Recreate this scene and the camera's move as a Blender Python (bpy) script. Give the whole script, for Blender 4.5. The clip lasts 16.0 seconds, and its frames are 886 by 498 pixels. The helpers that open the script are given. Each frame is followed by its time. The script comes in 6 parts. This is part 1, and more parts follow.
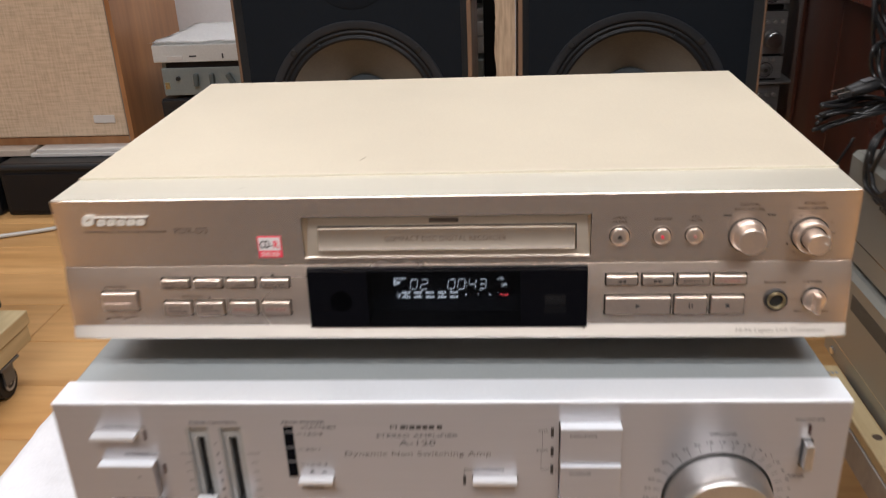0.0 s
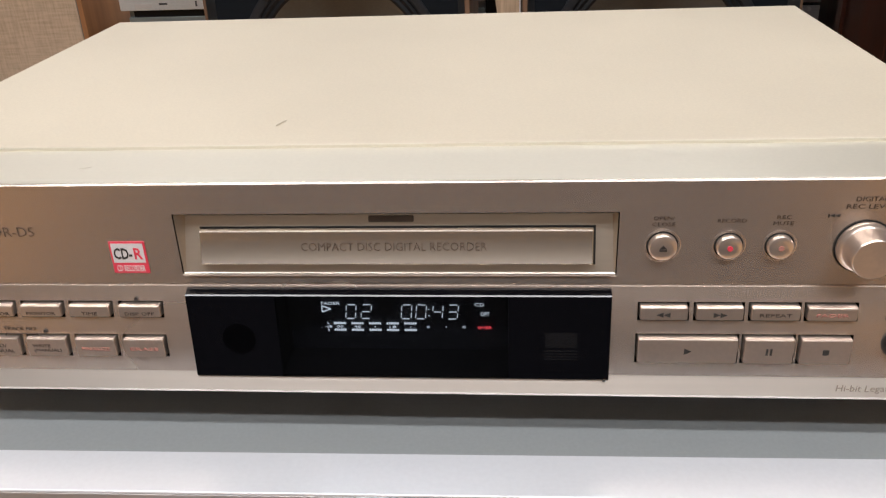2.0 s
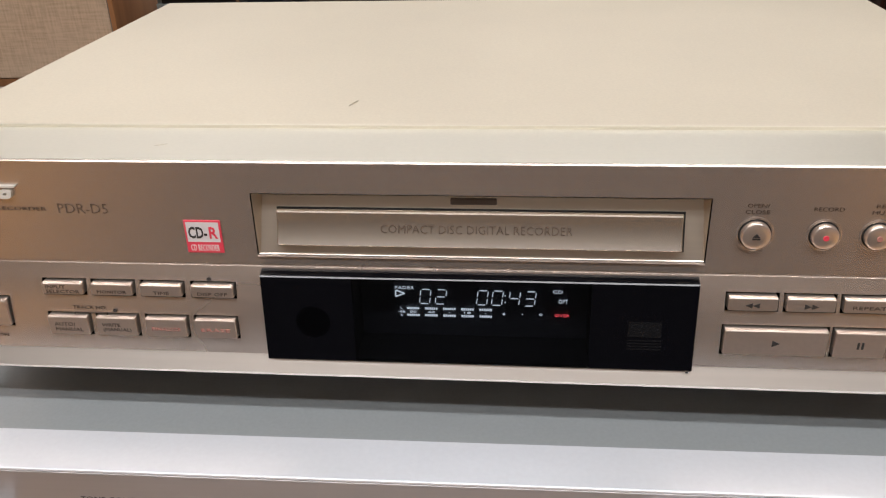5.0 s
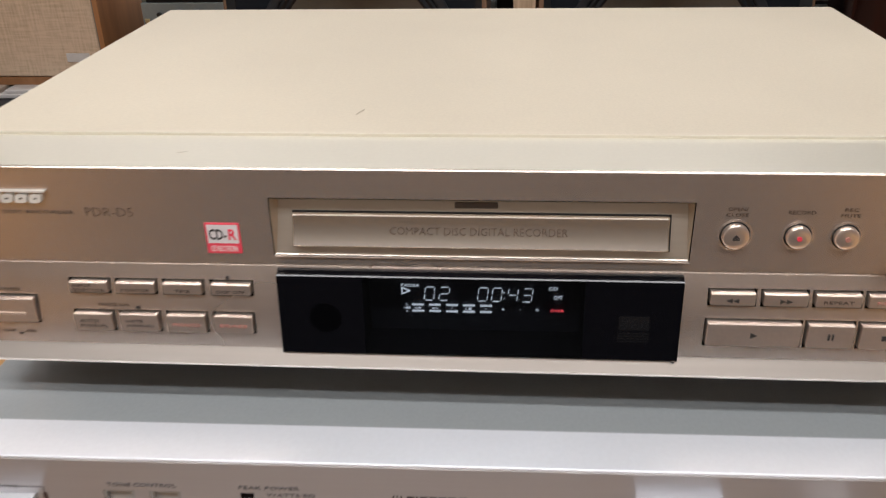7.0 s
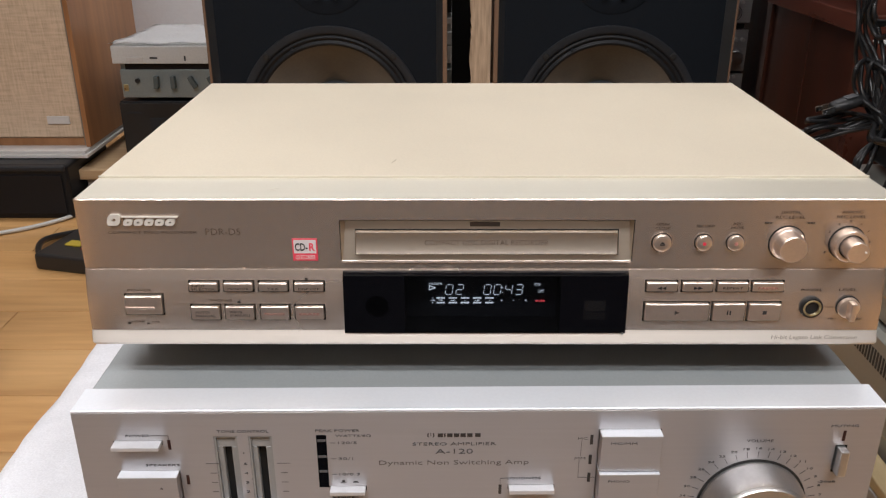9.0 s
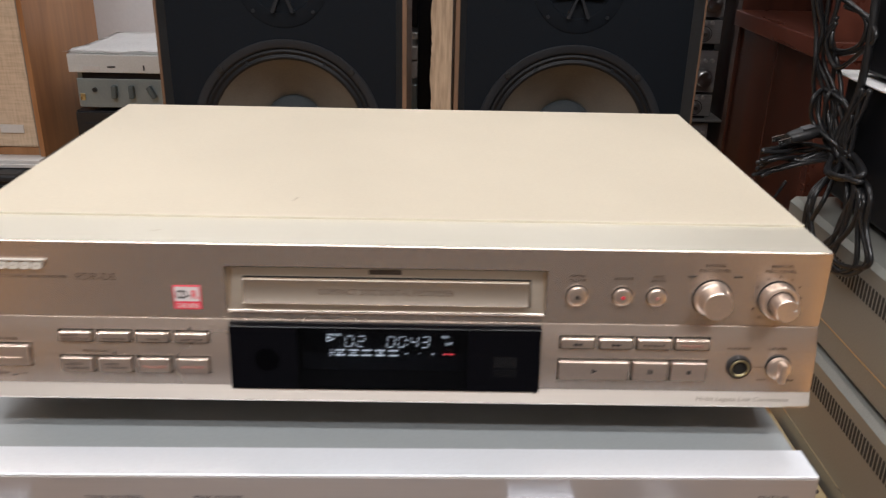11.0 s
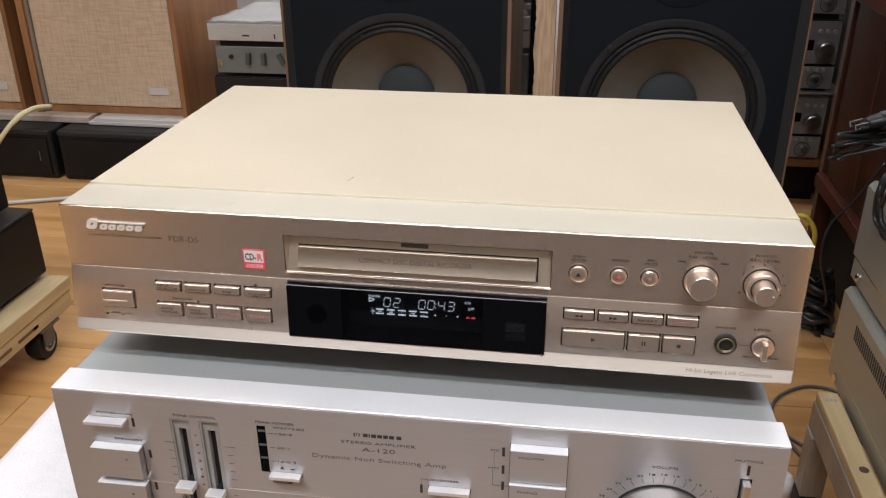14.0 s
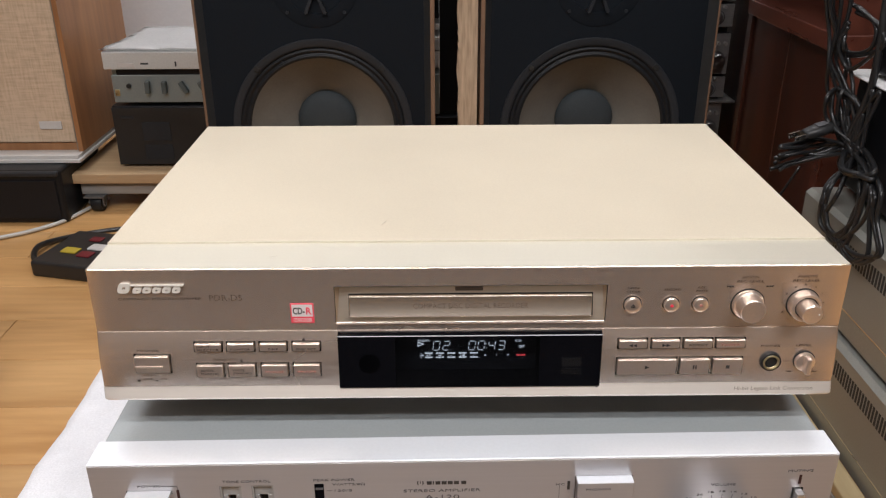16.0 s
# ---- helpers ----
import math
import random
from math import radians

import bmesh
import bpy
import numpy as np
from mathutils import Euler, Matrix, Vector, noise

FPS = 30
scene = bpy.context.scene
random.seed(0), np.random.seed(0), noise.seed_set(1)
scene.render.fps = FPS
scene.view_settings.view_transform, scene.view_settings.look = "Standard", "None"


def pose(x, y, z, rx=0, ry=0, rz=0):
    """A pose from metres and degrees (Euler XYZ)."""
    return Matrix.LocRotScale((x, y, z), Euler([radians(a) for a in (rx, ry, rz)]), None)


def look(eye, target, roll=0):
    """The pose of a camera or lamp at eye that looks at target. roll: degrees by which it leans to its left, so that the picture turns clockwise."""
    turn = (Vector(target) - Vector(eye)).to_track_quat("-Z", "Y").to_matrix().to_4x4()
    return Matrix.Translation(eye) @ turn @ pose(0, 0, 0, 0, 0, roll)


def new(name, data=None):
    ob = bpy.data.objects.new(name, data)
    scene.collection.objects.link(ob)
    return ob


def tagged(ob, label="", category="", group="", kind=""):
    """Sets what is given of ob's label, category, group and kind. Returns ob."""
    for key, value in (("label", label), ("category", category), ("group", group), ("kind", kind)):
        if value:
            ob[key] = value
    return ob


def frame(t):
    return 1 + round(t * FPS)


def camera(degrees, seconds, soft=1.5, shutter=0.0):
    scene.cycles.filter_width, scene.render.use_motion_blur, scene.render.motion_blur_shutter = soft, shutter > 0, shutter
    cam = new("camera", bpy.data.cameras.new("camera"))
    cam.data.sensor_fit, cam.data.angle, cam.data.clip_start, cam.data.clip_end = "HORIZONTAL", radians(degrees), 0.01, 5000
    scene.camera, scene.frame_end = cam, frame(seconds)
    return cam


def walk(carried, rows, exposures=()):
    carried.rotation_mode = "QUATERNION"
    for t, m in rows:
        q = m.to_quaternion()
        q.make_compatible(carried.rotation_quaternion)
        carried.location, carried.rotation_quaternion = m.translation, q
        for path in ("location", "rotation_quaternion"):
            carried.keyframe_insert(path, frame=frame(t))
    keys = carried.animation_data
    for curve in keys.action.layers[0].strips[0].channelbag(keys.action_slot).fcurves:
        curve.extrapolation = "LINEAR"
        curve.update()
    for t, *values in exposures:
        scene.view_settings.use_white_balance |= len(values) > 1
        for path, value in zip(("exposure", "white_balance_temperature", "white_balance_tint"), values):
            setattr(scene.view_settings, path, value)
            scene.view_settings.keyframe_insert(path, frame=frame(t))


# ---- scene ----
cam = camera(55.4, 16.0, soft=1.2, shutter=0.5)
PATH = [
    (0, (0.033, -0.406, 0.634), (-0.118, 1.419, -0.171), -2.5),
    (0.5, (0.053, -0.303, 0.611), (-0.148, 1.522, -0.184), -3.4),
    (1, (0.056, -0.274, 0.588), (-0.127, 1.525, -0.268), -3.5),
    (1.5, (0.042, -0.262, 0.597), (-0.128, 1.522, -0.292), -3.1),
    (2, (0.042, -0.256, 0.588), (-0.126, 1.527, -0.302), -2.5),
    (2.5, (0.037, -0.255, 0.584), (-0.125, 1.536, -0.292), -2.1),
    (3, (0.031, -0.253, 0.579), (-0.143, 1.531, -0.308), -1.9),
    (3.5, (0.026, -0.251, 0.579), (-0.155, 1.526, -0.321), -1.9),
    (4, (0.018, -0.253, 0.583), (-0.177, 1.52, -0.322), -1.9),
    (4.2, (0.016, -0.254, 0.582), (-0.169, 1.523, -0.316), -1.6),
    (6.3, (0.02, -0.252, 0.584), (-0.19, 1.517, -0.325), -2.2),
    (6.5, (0.019, -0.252, 0.584), (-0.173, 1.52, -0.323), -1.9),
    (7, (0.01, -0.273, 0.594), (-0.133, 1.502, -0.316), -1.2),
    (7.5, (-0.014, -0.338, 0.607), (-0.085, 1.457, -0.271), -0.4),
    (8, (-0.02, -0.376, 0.618), (-0.044, 1.434, -0.232), -0.5),
    (8.2, (-0.02, -0.383, 0.621), (-0.045, 1.434, -0.214), -0.6),
    (10.3, (-0.019, -0.414, 0.633), (0.011, 1.439, -0.118), 0.9),
    (10.5, (-0.017, -0.413, 0.632), (0.014, 1.44, -0.121), 0.9),
    (11, (0.021, -0.361, 0.633), (0.052, 1.487, -0.13), 1.3),
    (11.5, (0.078, -0.347, 0.631), (0.022, 1.491, -0.154), 1.1),
    (12, (0.091, -0.386, 0.659), (-0.11, 1.428, -0.16), 0.5),
    (12.5, (0.093, -0.395, 0.66), (-0.164, 1.402, -0.178), 0.3),
    (13, (0.088, -0.41, 0.665), (-0.195, 1.384, -0.172), 0.3),
    (13.5, (0.085, -0.414, 0.668), (-0.202, 1.377, -0.176), -0.3),
    (14, (0.082, -0.415, 0.669), (-0.199, 1.372, -0.184), -0.4),
    (14.5, (0.078, -0.414, 0.669), (-0.189, 1.371, -0.191), -0.6),
    (15, (0.053, -0.411, 0.674), (-0.111, 1.391, -0.177), -0.6),
    (15.5, (-0.003, -0.418, 0.683), (-0.031, 1.401, -0.148), -0.4),
    (16, (-0.018, -0.415, 0.685), (-0.003, 1.405, -0.144), -0.2),
]
walk(cam, [(t, look(eye, target, roll)) for t, eye, target, roll in PATH],
     [(0.0, 0.05), (0.5, 0.0), (1.5, -0.02), (3.0, -0.12), (6.5, -0.12), (7.2, -0.14), (8.2, -0.14), (10.3, 0.0), (16.0, 0.0)])

# ---- world, lamps ----
world = bpy.data.worlds.new("world")
scene.world = world
world.use_nodes = True
world.node_tree.nodes["Background"].inputs[0].default_value = (0.9, 0.95, 1.0, 1)
world.node_tree.nodes["Background"].inputs[1].default_value = 0.02


def ceiling_lamp_light(x, y, z, lx, ly, watts, colour):
    lamp = bpy.data.lights.new("tube_light", "AREA")
    lamp.shape, lamp.size, lamp.size_y = "RECTANGLE", lx, ly
    lamp.energy, lamp.color = watts, colour
    ob = new("tube_light", lamp)
    ob.matrix_world = pose(x, y, z)
    return ob


# (x, y, length, width, watts): two battens near the back wall, two across the front of the shop
LAMPS = [(-0.8, 1.42, 1.2, 0.12, 12), (0.8, 1.42, 1.2, 0.12, 12), (-0.1, -0.95, 3.0, 0.12, 41.5), (-0.1, -1.40, 3.0, 0.12, 36)]
CEILING = 2.45
for lx, ly, sx, sy, watts in LAMPS:
    ceiling_lamp_light(lx, ly, CEILING - 0.075, sx, sy, watts, (0.975, 0.97, 1.0))
scene.view_settings.exposure = 0.0

# ---- materials ----


def nodes_of(name):
    m = bpy.data.materials.new(name)
    m.use_nodes = True
    return m, m.node_tree.nodes, m.node_tree.links, m.node_tree.nodes["Principled BSDF"]


def surface(name, colour, rough=0.5, metal=0.0, vary=0.08, scale=8.0, stretch=(1, 1, 1), bump=0.0, fine=250.0,
            fine_vary=0.05, rough_vary=0.08, coat=0.0, spec=0.5, fine_stretch=None, brushed=0.0, brushed_axis="X"):
    """A procedural surface: broad mottling, fine grain, uneven gloss and slight relief."""
    m, n, l, bsdf = nodes_of(name)
    co = n.new("ShaderNodeTexCoord")
    mp = n.new("ShaderNodeMapping")
    mp.inputs["Scale"].default_value = stretch
    l.new(co.outputs["Object"], mp.inputs["Vector"])
    mp2 = n.new("ShaderNodeMapping")
    mp2.inputs["Scale"].default_value = fine_stretch or stretch
    l.new(co.outputs["Object"], mp2.inputs["Vector"])
    broad = n.new("ShaderNodeTexNoise")
    broad.inputs["Scale"].default_value, broad.inputs["Detail"].default_value = scale, 4
    l.new(mp.outputs[0], broad.inputs["Vector"])
    grain = n.new("ShaderNodeTexNoise")
    grain.inputs["Scale"].default_value, grain.inputs["Detail"].default_value = fine, 3
    l.new(mp2.outputs[0], grain.inputs["Vector"])
    r1 = n.new("ShaderNodeMapRange")
    r1.inputs[1].default_value, r1.inputs[2].default_value = 0.3, 0.7
    r1.inputs[3].default_value, r1.inputs[4].default_value = 1 - vary, 1 + vary
    l.new(broad.outputs[0], r1.inputs[0])
    r2 = n.new("ShaderNodeMapRange")
    r2.inputs[1].default_value, r2.inputs[2].default_value = 0.3, 0.7
    r2.inputs[3].default_value, r2.inputs[4].default_value = 1 - fine_vary, 1 + fine_vary
    l.new(grain.outputs[0], r2.inputs[0])
    mul = n.new("ShaderNodeMath")
    mul.operation = "MULTIPLY"
    l.new(r1.outputs[0], mul.inputs[0]), l.new(r2.outputs[0], mul.inputs[1])
    vm = n.new("ShaderNodeVectorMath")
    vm.operation = "SCALE"
    vm.inputs[0].default_value = colour
    l.new(mul.outputs[0], vm.inputs["Scale"])
    l.new(vm.outputs[0], bsdf.inputs["Base Color"])
    r3 = n.new("ShaderNodeMapRange")
    r3.inputs[3].default_value, r3.inputs[4].default_value = max(0.02, rough - rough_vary), min(1, rough + rough_vary)
    l.new(broad.outputs[0], r3.inputs[0])
    l.new(r3.outputs[0], bsdf.inputs["Roughness"])
    bsdf.inputs["Metallic"].default_value = metal
    bsdf.inputs["Specular IOR Level"].default_value = spec
    bsdf.inputs["Coat Weight"].default_value = coat
    if brushed:
        tan = n.new("ShaderNodeTangent")
        tan.direction_type, tan.axis = "RADIAL", brushed_axis
        bsdf.inputs["Anisotropic"].default_value = brushed
        l.new(tan.outputs[0], bsdf.inputs["Tangent"])
    if bump:
        b = n.new("ShaderNodeBump")
        b.inputs["Strength"].default_value, b.inputs["Distance"].default_value = bump, 0.001
        l.new(grain.outputs[0], b.inputs["Height"])
        l.new(b.outputs[0], bsdf.inputs["Normal"])
    return m


def wood(name, dark, light, rough=0.4, along="x", scale=6.0, ring=9.0, coat=0.0, per_piece=True):
    """Wood with a figure drawn out along one axis; each piece takes its own stretch of it."""
    m, n, l, bsdf = nodes_of(name)
    co = n.new("ShaderNodeTexCoord")
    add = n.new("ShaderNodeVectorMath")
    add.operation = "ADD"
    l.new(co.outputs["Object"], add.inputs[0])
    info = n.new("ShaderNodeObjectInfo")
    if per_piece:
        sc = n.new("ShaderNodeMath")
        sc.operation = "MULTIPLY"
        sc.inputs[1].default_value = 37.0
        l.new(info.outputs["Random"], sc.inputs[0])
        l.new(sc.outputs[0], add.inputs[1])
    mp = n.new("ShaderNodeMapping")
    mp.inputs["Scale"].default_value = {"x": (0.10, 1, 1), "y": (1, 0.10, 1), "z": (1, 1, 0.10)}[along]
    l.new(add.outputs[0], mp.inputs["Vector"])
    warp = n.new("ShaderNodeTexNoise")
    warp.inputs["Scale"].default_value, warp.inputs["Detail"].default_value = scale, 5
    warp.inputs["Distortion"].default_value = 0.6
    l.new(mp.outputs[0], warp.inputs["Vector"])
    fine = n.new("ShaderNodeTexNoise")
    fine.inputs["Scale"].default_value, fine.inputs["Detail"].default_value = scale * ring, 4
    l.new(mp.outputs[0], fine.inputs["Vector"])
    mix = n.new("ShaderNodeMath")
    mix.operation = "MULTIPLY_ADD"
    mix.inputs[1].default_value = 0.45
    l.new(fine.outputs[0], mix.inputs[0])
    half = n.new("ShaderNodeMath")
    half.operation = "MULTIPLY"
    half.inputs[1].default_value = 0.6
    l.new(warp.outputs[0], half.inputs[0])
    l.new(half.outputs[0], mix.inputs[2])
    ramp = n.new("ShaderNodeValToRGB")
    ramp.color_ramp.elements[0].position, ramp.color_ramp.elements[1].position = 0.36, 0.68
    ramp.color_ramp.elements[0].color, ramp.color_ramp.elements[1].color = (*dark, 1), (*light, 1)
    l.new(mix.outputs[0], ramp.inputs[0])
    tone = n.new("ShaderNodeMapRange")
    tone.inputs[3].default_value, tone.inputs[4].default_value = (0.86, 1.12) if per_piece else (1, 1)
    l.new(info.outputs["Random"], tone.inputs[0])
    vm = n.new("ShaderNodeVectorMath")
    vm.operation = "SCALE"
    l.new(ramp.outputs[0], vm.inputs[0]), l.new(tone.outputs[0], vm.inputs["Scale"])
    l.new(vm.outputs[0], bsdf.inputs["Base Color"])
    r3 = n.new("ShaderNodeMapRange")
    r3.inputs[3].default_value, r3.inputs[4].default_value = rough - 0.08, rough + 0.12
    l.new(fine.outputs[0], r3.inputs[0])
    l.new(r3.outputs[0], bsdf.inputs["Roughness"])
    bsdf.inputs["Coat Weight"].default_value = coat
    b = n.new("ShaderNodeBump")
    b.inputs["Strength"].default_value, b.inputs["Distance"].default_value = 0.12, 0.001
    l.new(fine.outputs[0], b.inputs["Height"])
    l.new(b.outputs[0], bsdf.inputs["Normal"])
    return m


def weave(name, light, dark, pitch=0.0022):
    """Coarse burlap: two crossing sets of uneven threads."""
    m, n, l, bsdf = nodes_of(name)
    co = n.new("ShaderNodeTexCoord")
    heights = []
    for axis in ("X", "Z"):
        mp = n.new("ShaderNodeMapping")
        mp.inputs["Scale"].default_value = (1 / pitch, 1, 45) if axis == "X" else (45, 1, 1 / pitch)
        l.new(co.outputs["Object"], mp.inputs["Vector"])
        t = n.new("ShaderNodeTexNoise")
        t.inputs["Scale"].default_value, t.inputs["Detail"].default_value = 0.5, 3
        l.new(mp.outputs[0], t.inputs["Vector"])
        heights.append(t)
    mul = n.new("ShaderNodeMath")
    mul.operation = "ADD"
    l.new(heights[0].outputs[0], mul.inputs[0]), l.new(heights[1].outputs[0], mul.inputs[1])
    stain = n.new("ShaderNodeTexNoise")
    stain.inputs["Scale"].default_value = 7
    l.new(co.outputs["Object"], stain.inputs["Vector"])
    ma = n.new("ShaderNodeMath")
    ma.operation = "MULTIPLY_ADD"
    ma.inputs[1].default_value = 0.35
    l.new(stain.outputs[0], ma.inputs[0]), l.new(mul.outputs[0], ma.inputs[2])
    ramp = n.new("ShaderNodeValToRGB")
    ramp.color_ramp.elements[0].color, ramp.color_ramp.elements[1].color = (*dark, 1), (*light, 1)
    sc = n.new("ShaderNodeMath")
    sc.operation = "MULTIPLY"
    sc.inputs[1].default_value = 0.75
    l.new(ma.outputs[0], sc.inputs[0])
    ramp.color_ramp.elements[0].position, ramp.color_ramp.elements[1].position = 0.62, 1.0
    l.new(sc.outputs[0], ramp.inputs[0])
    l.new(ramp.outputs[0], bsdf.inputs["Base Color"])
    bsdf.inputs["Roughness"].default_value = 0.95
    bsdf.inputs["Specular IOR Level"].default_value = 0.1
    b = n.new("ShaderNodeBump")
    b.inputs["Strength"].default_value, b.inputs["Distance"].default_value = 0.5, 0.001
    l.new(mul.outputs[0], b.inputs["Height"])
    l.new(b.outputs[0], bsdf.inputs["Normal"])
    return m


def glow(name, colour, strength):
    m, n, l, bsdf = nodes_of(name)
    bsdf.inputs["Base Color"].default_value = (*[c * 0.5 for c in colour], 1)
    bsdf.inputs["Emission Color"].default_value = (*colour, 1)
    bsdf.inputs["Emission Strength"].default_value = strength
    return m


def plain(name, colour, rough=0.5, metal=0.0):
    return surface(name, colour, rough, metal, vary=0.05, fine_vary=0.03)


M_CHAMP = surface("champagne_aluminium", (0.645, 0.55, 0.48), 0.27, 0.92, vary=0.02, scale=3, fine=500, fine_vary=0.02,
                  rough_vary=0.02, fine_stretch=(0.02, 1, 1), brushed=0.85)
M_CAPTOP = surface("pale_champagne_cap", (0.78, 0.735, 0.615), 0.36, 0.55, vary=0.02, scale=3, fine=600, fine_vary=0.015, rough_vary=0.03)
M_LOWLIP = surface("pale_satin_lip", (0.70, 0.64, 0.575), 0.30, 0.85, vary=0.02, scale=3, fine=500, fine_vary=0.02,
                   rough_vary=0.02, fine_stretch=(0.02, 1, 1), brushed=0.6)
# the champagne lightened and yellowed for ceiling light on the sloping recess
M_CHAMPLIT = surface("lit_champagne_recess", (0.67, 0.595, 0.495), 0.30, 0.85, vary=0.02, scale=3, fine=500, fine_vary=0.02,
                  rough_vary=0.02, fine_stretch=(0.02, 1, 1), brushed=0.6)
M_DOOR = surface("satin_champagne_door", (0.66, 0.585, 0.50), 0.24, 0.92, vary=0.02, scale=3, fine=500, fine_vary=0.02,
                 rough_vary=0.02, fine_stretch=(0.02, 1, 1), brushed=0.25)
M_CHAMP_BTN = surface("champagne_button", (0.77, 0.655, 0.575), 0.28, 0.85, vary=0.02, fine=600, fine_vary=0.03, rough_vary=0.03)
M_COVER = surface("cream_painted_steel", (0.66, 0.585, 0.455), 0.48, 0.12, vary=0.06, scale=5, fine=900, fine_vary=0.03,
                  rough_vary=0.05, bump=0.05)
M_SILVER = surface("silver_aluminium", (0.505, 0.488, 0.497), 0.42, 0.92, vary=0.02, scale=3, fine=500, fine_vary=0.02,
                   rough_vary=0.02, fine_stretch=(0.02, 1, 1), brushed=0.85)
# the silver whitened: overhead lamp light painted into upward-facing edges
M_SILVERLIT = surface("lit_silver_edge", (0.88, 0.91, 0.955), 0.38, 0.35, vary=0.015, scale=3, fine=500, fine_vary=0.015, rough_vary=0.03)
# thin keys and slider caps, whitened to imitate their lamp glints
M_KEY = surface("lit_satin_key", (0.76, 0.765, 0.785), 0.33, 0.45, vary=0.015, scale=3, fine=500, fine_vary=0.015, rough_vary=0.03)
M_SILVER_BTN = surface("polished_silver", (0.68, 0.67, 0.665), 0.33, 0.95, vary=0.02, fine=500, fine_vary=0.03, rough_vary=0.03)
M_AMPCOVER = surface("grey_painted_steel", (0.42, 0.45, 0.455), 0.30, 0.32, vary=0.04, scale=4, fine=700, fine_vary=0.03, bump=0.04)
M_GLASS = surface("black_display_window", (0.0032, 0.0032, 0.0045), 0.08, 0.0, vary=0.1, rough_vary=0.03, spec=0.22)
M_PANE = bpy.data.materials.new("tinted_glass")
M_PANE.use_nodes = True
_b = M_PANE.node_tree.nodes["Principled BSDF"]
_b.inputs["Base Color"].default_value = (0.22, 0.23, 0.25, 1)
_b.inputs["Roughness"].default_value, _b.inputs["IOR"].default_value = 0.05, 1.40
_b.inputs["Transmission Weight"].default_value = 1.0
M_BOARD = plain("black_board", (0.020, 0.022, 0.030), 0.6)
M_PIT = surface("matt_black_lining", (0.004, 0.004, 0.005), 0.95, vary=0.1, spec=0.05)
M_EYE = surface("sensor_window", (0.0012, 0.0012, 0.0016), 0.12, vary=0.1, rough_vary=0.03, spec=0.12)
M_DARK = plain("dark_gap", (0.012, 0.011, 0.010), 0.7)
M_VENT = plain("shaded_vent", (0.045, 0.043, 0.038), 0.7)
M_BLACK = surface("black_plastic", (0.018, 0.018, 0.019), 0.42, vary=0.15, scale=15, fine=400, fine_vary=0.08, bump=0.05)
M_BLACKMET = surface("black_painted_steel", (0.009, 0.0095, 0.012), 0.42, vary=0.2, scale=6, fine=300, fine_vary=0.1, bump=0.06, spec=0.28)
M_RUBBER = surface("black_rubber", (0.012, 0.013, 0.015), 0.50, vary=0.15, scale=40, fine=300, fine_vary=0.1, spec=0.3)
M_CABLE = surface("black_cable_sheath", (0.016, 0.016, 0.017), 0.32, vary=0.15, scale=40)
M_GREYCABLE = plain("grey_cable_sheath", (0.10, 0.10, 0.105), 0.45)
M_WHITECABLE = plain("white_cable_sheath", (0.56, 0.56, 0.53), 0.45)
M_YELLOW = plain("yellow_plastic", (0.50, 0.38, 0.04), 0.45)
M_RED = plain("red_plastic", (0.16, 0.012, 0.02), 0.45)
M_LED = plain("dark_red_lamp", (0.034, 0.010, 0.010), 0.35)
M_SLOT = surface("dull_grey_metal", (0.36, 0.36, 0.355), 0.42, 0.25, vary=0.08, scale=30)
M_PALE = plain("pale_plastic", (0.62, 0.60, 0.58), 0.5)
M_INK = plain("brown_print", (0.075, 0.05, 0.036), 0.8)
M_INKP = plain("pale_brown_print", (0.11, 0.075, 0.055), 0.8)
M_INKD = plain("dark_print", (0.035, 0.03, 0.028), 0.6)
M_INKA = plain("grey_panel_print", (0.085, 0.08, 0.082), 0.8)
M_INKS = plain("pale_strip_print", (0.34, 0.285, 0.235), 0.8)
M_INKG = plain("grey_outline_print", (0.14, 0.12, 0.11), 0.8)
M_INKR = plain("red_print", (0.46, 0.20, 0.16), 0.8)
M_STICKER = plain("red_sticker", (0.80, 0.06, 0.10), 0.4)
M_STICKW = plain("silver_sticker_field", (0.74, 0.70, 0.70), 0.35)
M_WHITE = plain("white_print", (0.85, 0.84, 0.82), 0.5)
M_BADGE = surface("raised_pale_badge", (0.74, 0.71, 0.65), 0.3, 0.1, vary=0.02)
M_LIT = glow("lit_segments", (0.86, 0.93, 1.0), 2.7)
M_LITDIM = glow("dim_segments", (0.80, 0.86, 0.95), 3.2)
M_LITRED = glow("red_segments", (1.0, 0.10, 0.12), 4.0)
M_GHOST = plain("faint_grey_mark", (0.008, 0.008, 0.009), 0.2)
M_BRASS = surface("brass_ring", (0.74, 0.69, 0.46), 0.28, 1.0, vary=0.05)
M_TOWEL = surface("white_terry_cloth", (0.81, 0.81, 0.84), 0.95, vary=0.05, scale=30, fine=700, fine_vary=0.06, bump=0.5, spec=0.1)
M_FLOOR = wood("honey_laminate", (0.47, 0.245, 0.085), (0.72, 0.43, 0.185), 0.36, "x", 9.0, 6.0, coat=0.15)
M_TEAK = wood("teak_veneer", (0.26, 0.115, 0.045), (0.44, 0.22, 0.10), 0.42, "z", 8.0, 7.0)
M_EDGE = wood("brown_edge_veneer", (0.13, 0.075, 0.045), (0.26, 0.155, 0.095), 0.5, "z", 9.0, 7.0)
M_GREYWOOD = wood("grey_batten", (0.20, 0.185, 0.17), (0.34, 0.315, 0.29), 0.8, "x", 9.0, 7.0)
M_PINE = wood("raw_pine", (0.36, 0.265, 0.14), (0.62, 0.50, 0.29), 0.62, "y", 9.0, 7.0)
